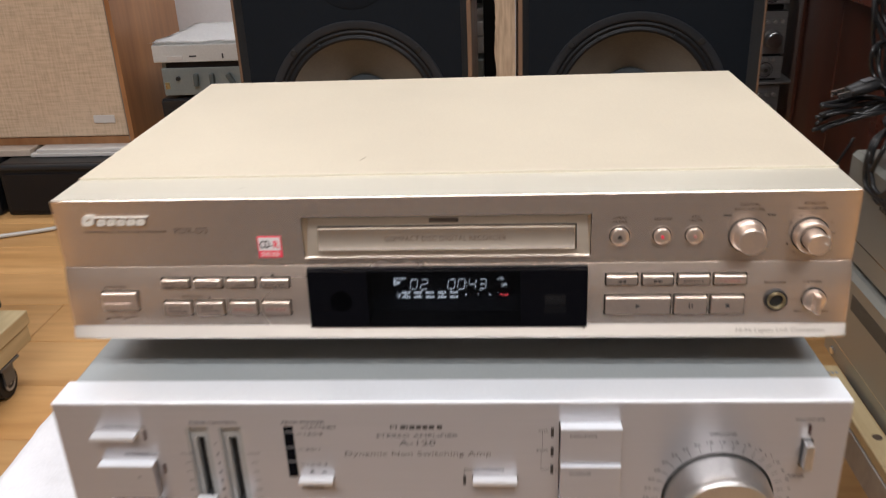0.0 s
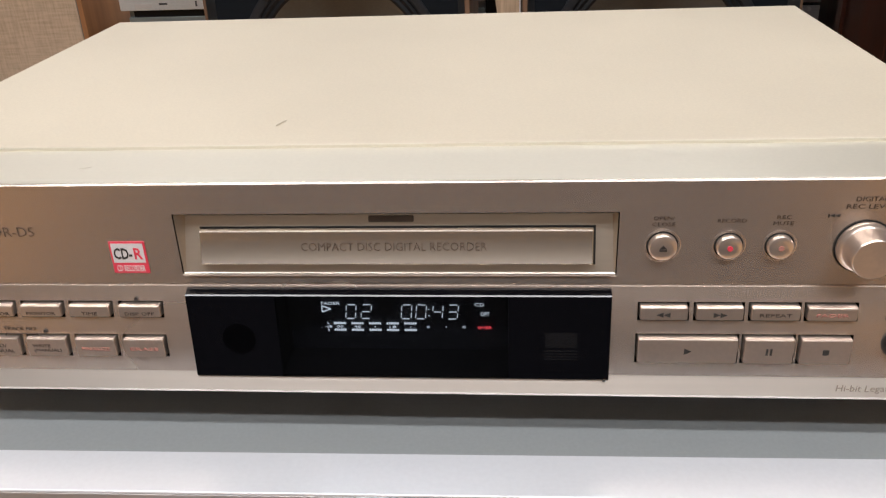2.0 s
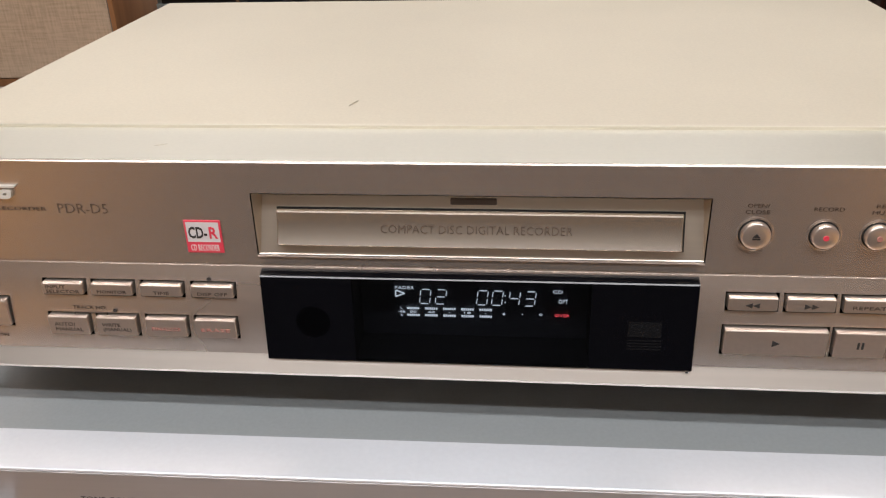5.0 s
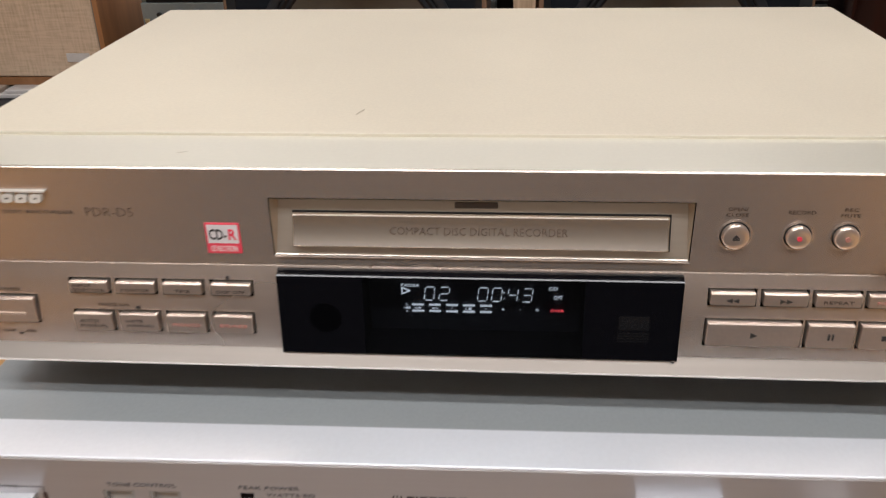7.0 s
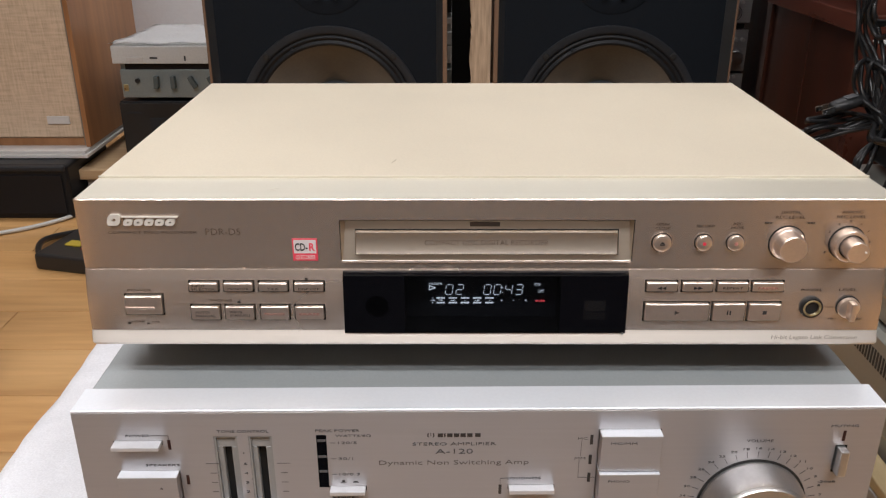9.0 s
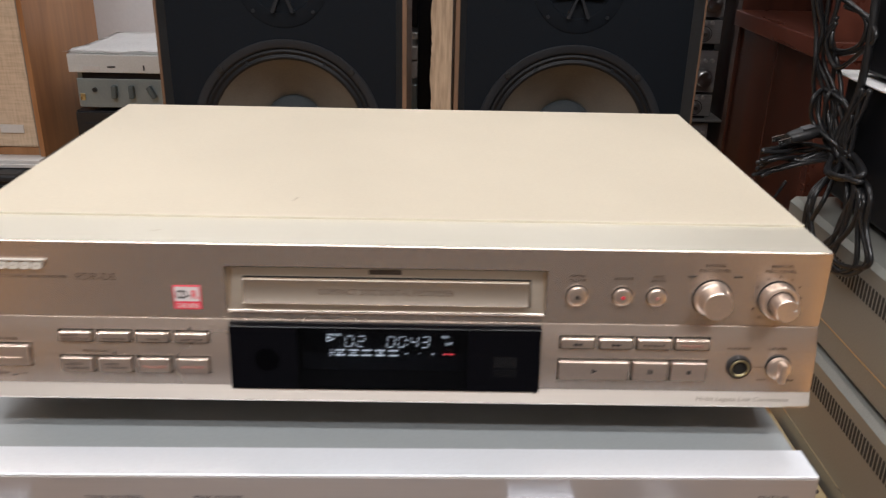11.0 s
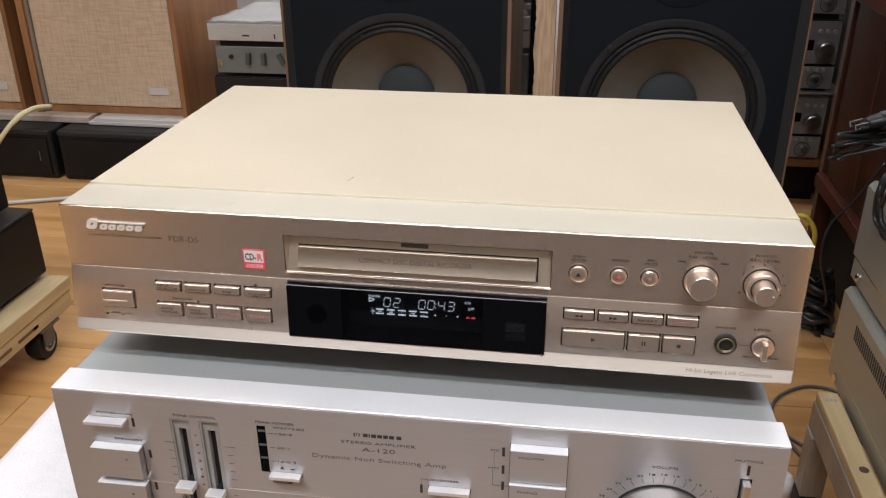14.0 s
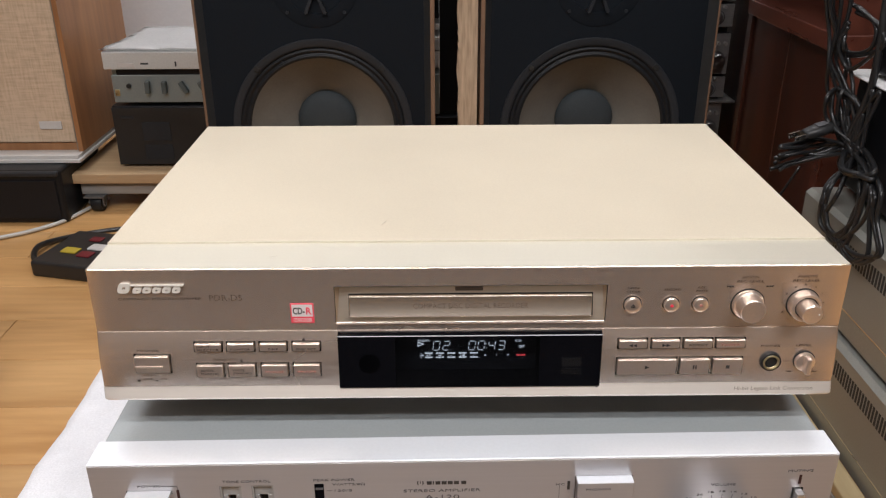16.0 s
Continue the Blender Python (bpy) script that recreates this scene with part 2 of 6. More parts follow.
M_PINEX = wood("raw_pine_crosswise", (0.40, 0.26, 0.14), (0.58, 0.41, 0.24), 0.62, "x", 9.0, 7.0)
M_ROUGH = wood("rough_sawn_plank", (0.20, 0.13, 0.08), (0.60, 0.45, 0.31), 0.9, "z", 34.0, 6.0)
M_ROSE = wood("rosewood_veneer", (0.012, 0.005, 0.004), (0.078, 0.023, 0.013), 0.30, "z", 7.0, 6.0, coat=0.2)
# lit copy of the rosewood: brighter red where light catches the cabinet
M_ROSELIT = wood("rosewood_lit", (0.050, 0.015, 0.010), (0.15, 0.045, 0.028), 0.28, "y", 7.0, 6.0, coat=0.2)
M_BURLAP = weave("burlap_grille_cloth", (0.67, 0.525, 0.385), (0.50, 0.38, 0.265))
M_BAFFLE = surface("black_baffle", (0.0056, 0.0086, 0.0130), 0.7, vary=0.1, scale=5, fine=500, fine_vary=0.12, bump=0.1, spec=0.2)
M_BEVEL = surface("grey_cabinet_bevel", (0.050, 0.054, 0.059), 0.5, vary=0.06)
M_STRIP = surface("grey_brown_strip", (0.24, 0.20, 0.165), 0.7, vary=0.1, scale=20)
M_CONE = surface("tan_paper_cone", (0.157, 0.147, 0.127), 0.85, vary=0.12, scale=16, fine=260, fine_vary=0.05, bump=0.08)
M_CAP = surface("dark_cloth_cap", (0.030, 0.037, 0.041), 0.8, vary=0.1, scale=20, fine=700, fine_vary=0.2, bump=0.2)
M_FRAME = surface("cast_frame", (0.026, 0.029, 0.034), 0.45, 0.1, vary=0.1, fine=300, bump=0.1, spec=0.3)
M_DECK = surface("grey_white_deck", (0.64, 0.65, 0.64), 0.45, 0.2, vary=0.05, scale=9)
M_GREYGEAR = surface("blue_grey_panel", (0.29, 0.34, 0.35), 0.4, 0.5, vary=0.06, scale=9)
M_LEVER = plain("grey_green_plastic", (0.085, 0.105, 0.105), 0.5)
M_PAPER = surface("white_paper", (0.88, 0.88, 0.88), 0.85, vary=0.02, scale=12)
M_OLIVE = surface("warm_grey_steel_case", (0.35, 0.35, 0.315), 0.38, 0.45, vary=0.05, scale=5, fine=600, fine_vary=0.05, bump=0.05)
M_GUN = surface("gunmetal_panel", (0.44, 0.435, 0.44), 0.42, 0.12, vary=0.08, scale=8, fine=400, fine_vary=0.08, fine_stretch=(0.03, 1, 1))
M_CHROME = surface("chrome", (0.82, 0.82, 0.82), 0.14, 1.0, vary=0.02)
M_STEEL = surface("dull_steel_leg", (0.13, 0.13, 0.13), 0.5, 0.25, vary=0.1, scale=20)
M_STEELGREY = surface("scratched_grey_steel", (0.30, 0.285, 0.265), 0.45, 0.3, vary=0.18, scale=30, fine=300, fine_vary=0.1, stretch=(1, 1, 0.3))
M_WALL = surface("white_wall", (0.82, 0.83, 0.86), 0.8, vary=0.02, scale=2, fine=120, fine_vary=0.02, bump=0.1)
M_DKNOB = surface("dark_steel_knob", (0.40, 0.40, 0.41), 0.3, 0.9, vary=0.05)
M_SPUN = surface("spun_metal", (0.42, 0.42, 0.43), 0.34, 1.0, vary=0.05, brushed_axis="Y", brushed=0.9)
# for walls out of view, dark so the metal fronts reflect dimly
M_SHOP = surface("unseen_dim_wall", (0.17, 0.145, 0.125), 0.7, vary=0.12, scale=1.3, fine=40, fine_vary=0.05)
# near-black brown for the added sheet that the fascias reflect
M_REFLDARK = surface("unseen_reflection_dark", (0.014, 0.0125, 0.0125), 0.9, vary=0.15, scale=6, fine=200, fine_vary=0.2)
M_SCUFF = plain("pale_brown_scuff", (0.52, 0.455, 0.35), 0.6)
M_CEIL = surface("ceiling_paint", (0.74, 0.73, 0.70), 0.85, vary=0.03, scale=2)
M_TUBE = glow("lamp_diffuser", (0.97, 0.97, 0.97), 3.0)
M_BLACKLEATHER = surface("black_vinyl_case", (0.009, 0.010, 0.012), 0.36, vary=0.15, scale=12, fine=350, fine_vary=0.15, bump=0.2, spec=0.3)

# ---- mesh helpers ----


def part(name, bm, material, parent=None, label="", smooth=False, at=None):
    """Links a bmesh as one mesh object, under a thing or a part."""
    me = bpy.data.meshes.new(name)
    if smooth:
        for f in bm.faces:
            f.smooth = True
    bm.to_mesh(me)
    bm.free()
    me.materials.append(material)
    ob = new(name, me)
    ob.parent = parent
    if at:
        ob.location = at
    if label:
        ob["label"] = label
    return ob


def thing(name, label, category, at=(0, 0, 0), turn=0.0, group="", kind=""):
    ob = new(name)
    ob.empty_display_size = 0.05
    ob.location, ob.rotation_euler = at, (0, 0, radians(turn))
    return tagged(ob, label, category, group, kind)


def add_box(bm, x0, x1, y0, y1, z0, z1, bevel=0.0, seg=2):
    made = bmesh.ops.create_cube(bm, size=1.0)["verts"]
    for v in made:
        v.co = Vector(((x0 + x1) / 2 + v.co.x * (x1 - x0), (y0 + y1) / 2 + v.co.y * (y1 - y0), (z0 + z1) / 2 + v.co.z * (z1 - z0)))
    if bevel:
        edges = list({e for v in made for e in v.link_edges})
        bmesh.ops.bevel(bm, geom=edges, offset=bevel, segments=seg, affect="EDGES", profile=0.5)
    return bm


def box(x0, x1, y0, y1, z0, z1, bevel=0.0, seg=2):
    return add_box(bmesh.new(), x0, x1, y0, y1, z0, z1, bevel, seg)


def lathe(profile, seg=32, axis="y", at=(0, 0, 0), closed=True):
    """Turns (radius, along) points about an axis; 'along' runs towards -y for axis y, up for z."""
    bm = bmesh.new()
    rings = []
    for r, a in profile:
        ring = []
        for i in range(seg):
            u = 2 * math.pi * i / seg
            c, s = r * math.cos(u), r * math.sin(u)
            co = {"y": (c, -a, s), "z": (c, s, a), "x": (a, c, s)}[axis]
            ring.append(bm.verts.new((co[0] + at[0], co[1] + at[1], co[2] + at[2])))
        rings.append(ring)
    for a, b in zip(rings, rings[1:]):
        for i in range(seg):
            bm.faces.new((a[i], a[(i + 1) % seg], b[(i + 1) % seg], b[i]))
    if closed:
        bm.faces.new(rings[0][::-1]), bm.faces.new(rings[-1])
    bmesh.ops.recalc_face_normals(bm, faces=bm.faces)
    return bm


def sharp_smooth(ob, angle=35):
    """Smooth shading that keeps creases."""
    me = ob.data
    me.polygons.foreach_set("use_smooth", [True] * len(me.polygons))
    me.set_sharp_from_angle(angle=radians(angle))
    return ob


def spline(points, steps=8):
    pts = [Vector(p) for p in points]
    pts = [2 * pts[0] - pts[1]] + pts + [2 * pts[-1] - pts[-2]]
    out = []
    for i in range(1, len(pts) - 2):
        a, b, c, d = pts[i - 1:i + 3]
        for k in range(steps):
            t = k / steps
            out.append(0.5 * (2 * b + (c - a) * t + (2 * a - 5 * b + 4 * c - d) * t * t + (3 * b - a - 3 * c + d) * t ** 3))
    out.append(pts[-2])
    return out


def tube(points, r, seg=8, steps=8, bm=None):
    """A round cable along a smooth line."""
    bm = bm or bmesh.new()
    line = spline(points, steps)
    up, rings = Vector((0.13, 0.21, 0.97)), []
    for i, p in enumerate(line):
        d = (line[min(i + 1, len(line) - 1)] - line[max(i - 1, 0)]).normalized()
        side = d.cross(up)
        if side.length < 1e-4:
            side = d.cross(Vector((1, 0, 0)))
        side.normalize()
        up = side.cross(d).normalized()
        rings.append([bm.verts.new(p + r * (math.cos(2 * math.pi * k / seg) * side + math.sin(2 * math.pi * k / seg) * up)) for k in range(seg)])
    for a, b in zip(rings, rings[1:]):
        for k in range(seg):
            bm.faces.new((a[k], a[(k + 1) % seg], b[(k + 1) % seg], b[k]))
    bm.faces.new(rings[0][::-1]), bm.faces.new(rings[-1])
    for f in bm.faces:
        f.smooth = True
    return bm


def polygon(bm, pts, y0, y1):
    """A flat prism from (x, z) points, between two depths."""
    a = [bm.verts.new((x, y0, z)) for x, z in pts]
    b = [bm.verts.new((x, y1, z)) for x, z in pts]
    bm.faces.new(a), bm.faces.new(b[::-1])
    n = len(pts)
    for i in range(n):
        bm.faces.new((a[i], b[i], b[(i + 1) % n], a[(i + 1) % n]))
    bmesh.ops.recalc_face_normals(bm, faces=bm.faces)
    return bm


def lettering(words, x, z, width, height, y, material, parent, align="c", shear=0.0, name="lettering", thick=0.00015, lean=0.0, weight=-0.008):
    """Flat raised letters facing -y, fitted to a width and a height."""
    cu = bpy.data.curves.new(name, "FONT")
    cu.body, cu.resolution_u, cu.extrude, cu.shear, cu.offset = words, 2, 0.01, shear, weight
    tmp = bpy.data.objects.new(name, cu)
    scene.collection.objects.link(tmp)
    bpy.context.view_layer.update()
    me = bpy.data.meshes.new_from_object(tmp.evaluated_get(bpy.context.evaluated_depsgraph_get()))
    bpy.data.objects.remove(tmp)
    co = np.empty(len(me.vertices) * 3)
    me.vertices.foreach_get("co", co)
    co = co.reshape(-1, 3)
    lo, hi = co.min(0), co.max(0)
    sx, sz = width / (hi[0] - lo[0]), height / (hi[1] - lo[1])
    left = x - (width / 2 if align == "c" else 0)
    out = np.empty_like(co)
    out[:, 0] = left + (co[:, 0] - lo[0]) * sx
    out[:, 2] = z - height / 2 + (co[:, 1] - lo[1]) * sz
    out[:, 1] = y - thick * np.sign(co[:, 2]) + lean * (out[:, 2] - z)
    me.vertices.foreach_set("co", out.ravel())
    me.update()
    me.materials.clear()
    me.materials.append(material)
    ob = new(name, me)
    ob.parent = parent
    ob["label"] = "printed words " + words.lower().replace("\n", " ")
    return ob


def panel_grid(profile, x0, x1, holes, front, end_inset=None, extra_x=()):
    """A fascia drawn out along x from a (y, z) profile, with rectangular openings cut in its front run of points."""
    zs = sorted({z for h in holes for z in h[2:]})
    pts = []
    for i, (y, z) in enumerate(profile):
        pts.append((y, z))
        if i + 1 < len(profile) and front[0] <= i < front[1]:
            y2, z2 = profile[i + 1]
            for c in sorted((c for c in zs if min(z, z2) + 1e-5 < c < max(z, z2) - 1e-5), reverse=z2 < z):
                t = (c - z) / (z2 - z)
                pts.append((y + (y2 - y) * t, c))
    xs = sorted({x0, x1, *extra_x} | {x for h in holes for x in h[:2]})
    bm = bmesh.new()
    grid = [[bm.verts.new((end_inset(x, y, z) if end_inset else (x, y, z))) for x in xs] for y, z in pts]
    for j in range(len(pts) - 1):
        zc, yc = (pts[j][1] + pts[j + 1][1]) / 2, (pts[j][0] + pts[j + 1][0]) / 2
        for i in range(len(xs) - 1):
            xc = (xs[i] + xs[i + 1]) / 2
            if yc < 0.0012 + profile[front[0]][0] and any(h[0] < xc < h[1] and h[2] < zc < h[3] for h in holes):
                continue
            bm.faces.new((grid[j][i], grid[j + 1][i], grid[j + 1][i + 1], grid[j][i + 1]))
    for side in (0, -1):
        bm.faces.new([row[side] for row in grid])
    bmesh.ops.recalc_face_normals(bm, faces=bm.faces)
    return bm


# ---- the room ----
FLOOR = -0.005
X0, X1, Y0, Y1 = -2.4, 2.0, -2.3, 1.98
floor = part("floor", box(X0, X1, Y0, Y1, FLOOR - 0.06, FLOOR - 0.008), M_DARK, None)
tagged(floor, "honey-coloured wood laminate floor in narrow planks", "floor", kind="structure")
wall = part("wall_north", box(X0, X1, Y1, Y1 + 0.12, FLOOR, CEILING), M_WALL)
tagged(wall, "plain white painted wall behind the gear", "wall", kind="structure")
# added wall, never in view; its dark colour shapes the fascia reflections
wall = part("wall_south", box(X0, X1, Y0 - 0.12, Y0, FLOOR, CEILING), M_SHOP)
tagged(wall, "added unseen wall behind the viewer, dark for dim reflections", "wall", kind="structure")
wall = part("wall_west", box(X0 - 0.12, X0, Y0, Y1, FLOOR, CEILING), M_SHOP)
tagged(wall, "plain dim side wall", "wall", kind="structure")
wall = part("wall_east", box(X1, X1 + 0.12, Y0, Y1, FLOOR, CEILING), M_SHOP)
tagged(wall, "plain dim side wall", "wall", kind="structure")
ceiling = part("ceiling", box(X0, X1, Y0, Y1, CEILING, CEILING + 0.1), M_CEIL)
tagged(ceiling, "off-white ceiling", "ceiling", kind="structure")
for lx, ly, sx, sy, watts in LAMPS:
    lamp = thing("ceiling_lamp", "long white batten lamp fixed to the ceiling", "lamp", (lx, ly, CEILING), group="ceiling lamps")
    part("body", box(-sx / 2, sx / 2, -sy / 2, sy / 2, -0.05, -0.001, 0.004), M_PALE, lamp)
    part("diffuser", box(-sx / 2 + 0.01, sx / 2 - 0.01, -sy / 2 + 0.008, sy / 2 - 0.008, -0.066, -0.051, 0.005), M_TUBE, lamp, "glowing diffuser")

# ---- the disc recorder ----
TOP = 0.485
rec = thing("disc_recorder", "champagne disc recorder with cream cover, standing on a silver amplifier", "disc recorder", (0, 0, TOP))


def rec_y(z):
    """Depth of the recorder's face at a height below its top edge."""
    if z > -0.0390:
        return 0.0
    if z > -0.0724:
        s = (-0.0390 - z) / 0.0334
        return -0.0003 - 0.0045 * (1 - (1 - s) ** 2.2)
    return -0.0048 - 0.0036 * (-0.0724 - z) / 0.0058


REC_PROFILE = [(0.0335, -0.0030), (0.0012, -0.0030), (0.0008, -0.0001), (0.0003, -0.0002), (0.0, -0.0006), (0.0, -0.0382), (0.0005, -0.0386)]
REC_PROFILE += [(rec_y(-0.0390 - 0.0334 * k / 11), -0.0390 - 0.0334 * k / 11) for k in range(12)]
REC_PROFILE += [(-0.0049, -0.0726), (-0.0083, -0.0781), (-0.0082, -0.0791), (-0.0070, -0.0796), (0.034, -0.0800)]


def toward(x, z, dy):
    """Where a place read on the plane of the panel's upper face lies when it stands dy proud of that face."""
    f = dy / 0.412
    return x + (-0.017 - x) * f, z + (0.146 - z) * f


def toward_box(a, b, c, d, dy):
    (a, c), (b, d) = toward(a, c, dy), toward(b, d, dy)
    return round(a, 5), round(b, 5), round(c, 5), round(d, 5)


ROW1L = [(-0.1570, -0.1405), (-0.1385, -0.1220), (-0.1200, -0.1035), (-0.1012, -0.0845)]
ROW2L = [(-0.1572, -0.1408), (-0.1388, -0.1224), (-0.1200, -0.1036), (-0.1014, -0.0850)]
ROW1R = [(0.0852, 0.1026), (0.1042, 0.1212), (0.1226, 0.1400), (0.1412, 0.1588)]
ROW2R = [(0.0852, 0.1206), (0.1216, 0.1396), (0.1406, 0.1588)]
REC_BUTTONS = [("power_button", -0.1922, -0.1712, -0.0662, -0.0542)]
REC_BUTTONS += [("button", a, b, -0.0525, -0.0465) for a, b in ROW1L] + [("button", a, b, -0.0690, -0.0600) for a, b in ROW2L]
REC_BUTTONS += [("button", a, b, -0.0526, -0.0462) for a, b in ROW1R] + [("button", a, b, -0.0696, -0.0584) for a, b in ROW2R]
REC_BUTTONS = [(q[0], *toward_box(*q[1:], 0.0040 if q[3] > -0.058 else 0.0053)) for q in REC_BUTTONS]
ROW1L, ROW2L, ROW1R, ROW2R = ([(q[1], q[2]) for q in REC_BUTTONS[i:j]] for i, j in ((1, 5), (5, 9), (9, 13), (13, 16)))
SLOT = 0.0001
REC_HOLES = [(a - SLOT, b + SLOT, c - SLOT, d + SLOT) for _, a, b, c, d in REC_BUTTONS] + [(-0.0750, 0.0766, -0.0347, -0.0114), (-0.0736, 0.0746, -0.0734, -0.0398)]


def rec_ends(x, y, z):
    """Rounds the ends and the lower corners of the fascia."""
    s, a = (1 if x > 0 else -1), abs(x)
    inset = 0.0
    if z < -0.0765:
        inset = 0.0035 * ((-0.0765 - z) / 0.0035) ** 2
    if a > 0.2095:
        return (s * (0.2100 - inset), y + (0.0014 if y < 0.03 else 0), z)
    if a > 0.2085:
        return (s * (0.2094 - inset), y + (0.0003 if y < 0.03 else 0), z)
    if a > 0.206:
        return (s * (a - inset * 0.9), y, z)
    return (x, y, z)


fascia = part("fascia", panel_grid(REC_PROFILE, -0.21, 0.21, REC_HOLES, (4, 20), rec_ends, (-0.2094, -0.207, -0.2, 0.2, 0.207, 0.2094)), M_CHAMP, rec,
              "brushed champagne aluminium front panel")
fascia.data.materials.append(M_LOWLIP)
for f in fascia.data.polygons:
    if -0.0792 < f.center.z < -0.0725:
        f.material_index = 1
sharp_smooth(fascia, 20)
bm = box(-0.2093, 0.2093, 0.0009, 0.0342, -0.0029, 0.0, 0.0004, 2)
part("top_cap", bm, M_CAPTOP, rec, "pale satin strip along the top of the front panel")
part("backing_plate", box(-0.205, 0.205, 0.0130, 0.030, -0.0795, -0.003), M_DARK, rec, "dark inside of the panel")
bm = bmesh.new()
add_box(bm, -0.2095, 0.2095, 0.0352, 0.274, -0.012, 0.0008, 0.0010, 2)
add_box(bm, -0.2095, -0.2083, 0.0345, 0.274, -0.0797, -0.0105)
add_box(bm, 0.2083, 0.2095, 0.0345, 0.274, -0.0797, -0.0105)
part("cover", bm, M_COVER, rec, "cream painted steel top cover with fine marks")
# paler than the cover: the light along its front edge is painted
part("lit_fold", box(-0.2093, 0.2093, 0.0343, 0.0350, -0.004, 0.0011, 0.0003, 2), M_CAPTOP, rec, "thin folded edge of the cover, painted pale as its lit line")
part("chassis", box(-0.2075, 0.2075, 0.035, 0.271, -0.0800, -0.0125), M_DARK, rec, "dark steel chassis")
for fx in (-0.165, 0.165):
    for fy in (0.055, 0.235):
        foot = part("foot", lathe([(0.021, -0.1010), (0.024, -0.099), (0.024, -0.088), (0.020, -0.0802)], 28, "z", (fx, fy, 0)), M_BLACK, rec, "round black plastic foot")
        sharp_smooth(foot)

# disc tray in its sloping recess
rx0, rx1, rz0, rz1 = -0.0746, 0.0762, -0.0343, -0.0118


def slope(z):
    """Depth of the recess floor, which leans back towards its top."""
    return 0.0058 - 0.0058 * (rz1 - z) / (rz1 - rz0)


bm = bmesh.new()
a = [bm.verts.new(p) for p in ((rx0, 0.0002, rz0), (rx1, 0.0002, rz0), (rx1, 0.0002, rz1), (rx0, 0.0002, rz1))]
b = [bm.verts.new(p) for p in ((rx0 + 0.0006, slope(rz0) + 0.0005, rz0 + 0.0003), (rx1 - 0.0006, slope(rz0) + 0.0005, rz0 + 0.0003), (rx1 - 0.0014, slope(rz1), rz1 - 0.0001), (rx0 + 0.0022, slope(rz1), rz1 - 0.0001))]
for i in range(4):
    bm.faces.new((a[i], a[(i + 1) % 4], b[(i + 1) % 4], b[i]))
bm.faces.new(b)
bmesh.ops.recalc_face_normals(bm, faces=bm.faces)
bmesh.ops.reverse_faces(bm, faces=[f for f in bm.faces if f.normal.y > 0.5])
recess = part("tray_recess", bm, M_CHAMPLIT, rec, "sloping champagne surround of the disc tray")
bm = bmesh.new()
add_box(bm, rx0 - 0.0005, rx1 + 0.0005, -0.0007, 0.001, rz0 - 0.0009, rz0 - 0.0002, 0.0003)
part("lower_lip", bm, M_CHAMP, recess, "bright polished lip")
ix0, ix1, iz0, iz1 = -0.0671, 0.0685, -0.0297, -0.0183


def leaning(bm, out):
    for v in bm.verts:
        v.co.y += slope(v.co.z) - out
    return bm


part("gap", leaning(box(ix0 - 0.0004, ix1 + 0.0009, 0.0, 0.0004, iz0 - 0.0013, iz1 + 0.0003), 0.0003), M_DARK, recess, "dark gap round the tray door")


def door_y(z):
    """Depth of the tray door's face, upright above and flaring out towards its foot."""
    s = (iz1 - z) / (iz1 - iz0)
    return slope(iz1) - 0.0032 - 0.0034 * s ** 2.2


def tray_face():
    """The door as a thick curved sheet with eased edges."""
    prof = [(0.0030, iz1), (door_y(iz1) + 0.0006, iz1), (door_y(iz1) + 0.0001, iz1 - 0.0004)]
    prof += [(door_y(iz1 - 0.0004 - (iz1 - iz0 - 0.0008) * k / 9), iz1 - 0.0004 - (iz1 - iz0 - 0.0008) * k / 9) for k in range(1, 10)]
    prof += [(door_y(iz0) + 0.0006, iz0), (0.0030, iz0)]
    bm = bmesh.new()
    xs = (ix0, ix0 + 0.0004, ix1 - 0.0004, ix1)
    grid = [[bm.verts.new((x, y + (0.0005 if x in (ix0, ix1) and y < 0.0025 else 0.0), z)) for x in xs] for y, z in prof]
    for a, b in zip(grid, grid[1:]):
        for i in range(3):
            bm.faces.new((a[i], a[i + 1], b[i + 1], b[i]))
    for i in (0, 3):
        bm.faces.new([r[i] for r in grid])
    bmesh.ops.recalc_face_normals(bm, faces=bm.faces)
    return bm


tray = sharp_smooth(part("tray_door", tray_face(), M_DOOR, rec, "brushed champagne disc tray door"), 25)
words = lettering("COMPACT DISC DIGITAL RECORDER", 0.0008, -0.0238, 0.064, 0.0027, door_y(-0.0238) - 0.0003, M_INKP, tray, weight=-0.016)
for v in words.data.vertices:
    v.co.y += door_y(v.co.z) - door_y(-0.0238)
part("tray_window", leaning(box(-0.0078, 0.0078, 0.0, 0.001, -0.0166, -0.0144, 0.0004), 0.0006), M_INKG, recess, "dark grey catch above the tray")

# display window and its lit figures
dx0, dx1, dz0, dz1 = -0.0741, 0.0751, -0.0737, -0.0393
DY = -0.0066
bm = bmesh.new()
prof = [(0.003, dz1), (-0.0024, dz1), (DY + 0.0004, dz1 - 0.0014), (DY, dz1 - 0.0018), (DY, dz0 + 0.0005), (DY + 0.0005, dz0), (0.003, dz0)]
ends = [[bm.verts.new((x, y, z)) for y, z in prof] for x in (dx0, dx1)]
for i in range(len(prof) - 1):
    if i != 3:
        bm.faces.new((ends[0][i], ends[0][i + 1], ends[1][i + 1], ends[1][i]))
for e in ends:
    bm.faces.new(e)
bmesh.ops.recalc_face_normals(bm, faces=bm.faces)
display = part("display_window", bm, M_GLASS, rec, "glossy black display window with a lit counter")
PX0, PX1 = -0.0420, 0.0400
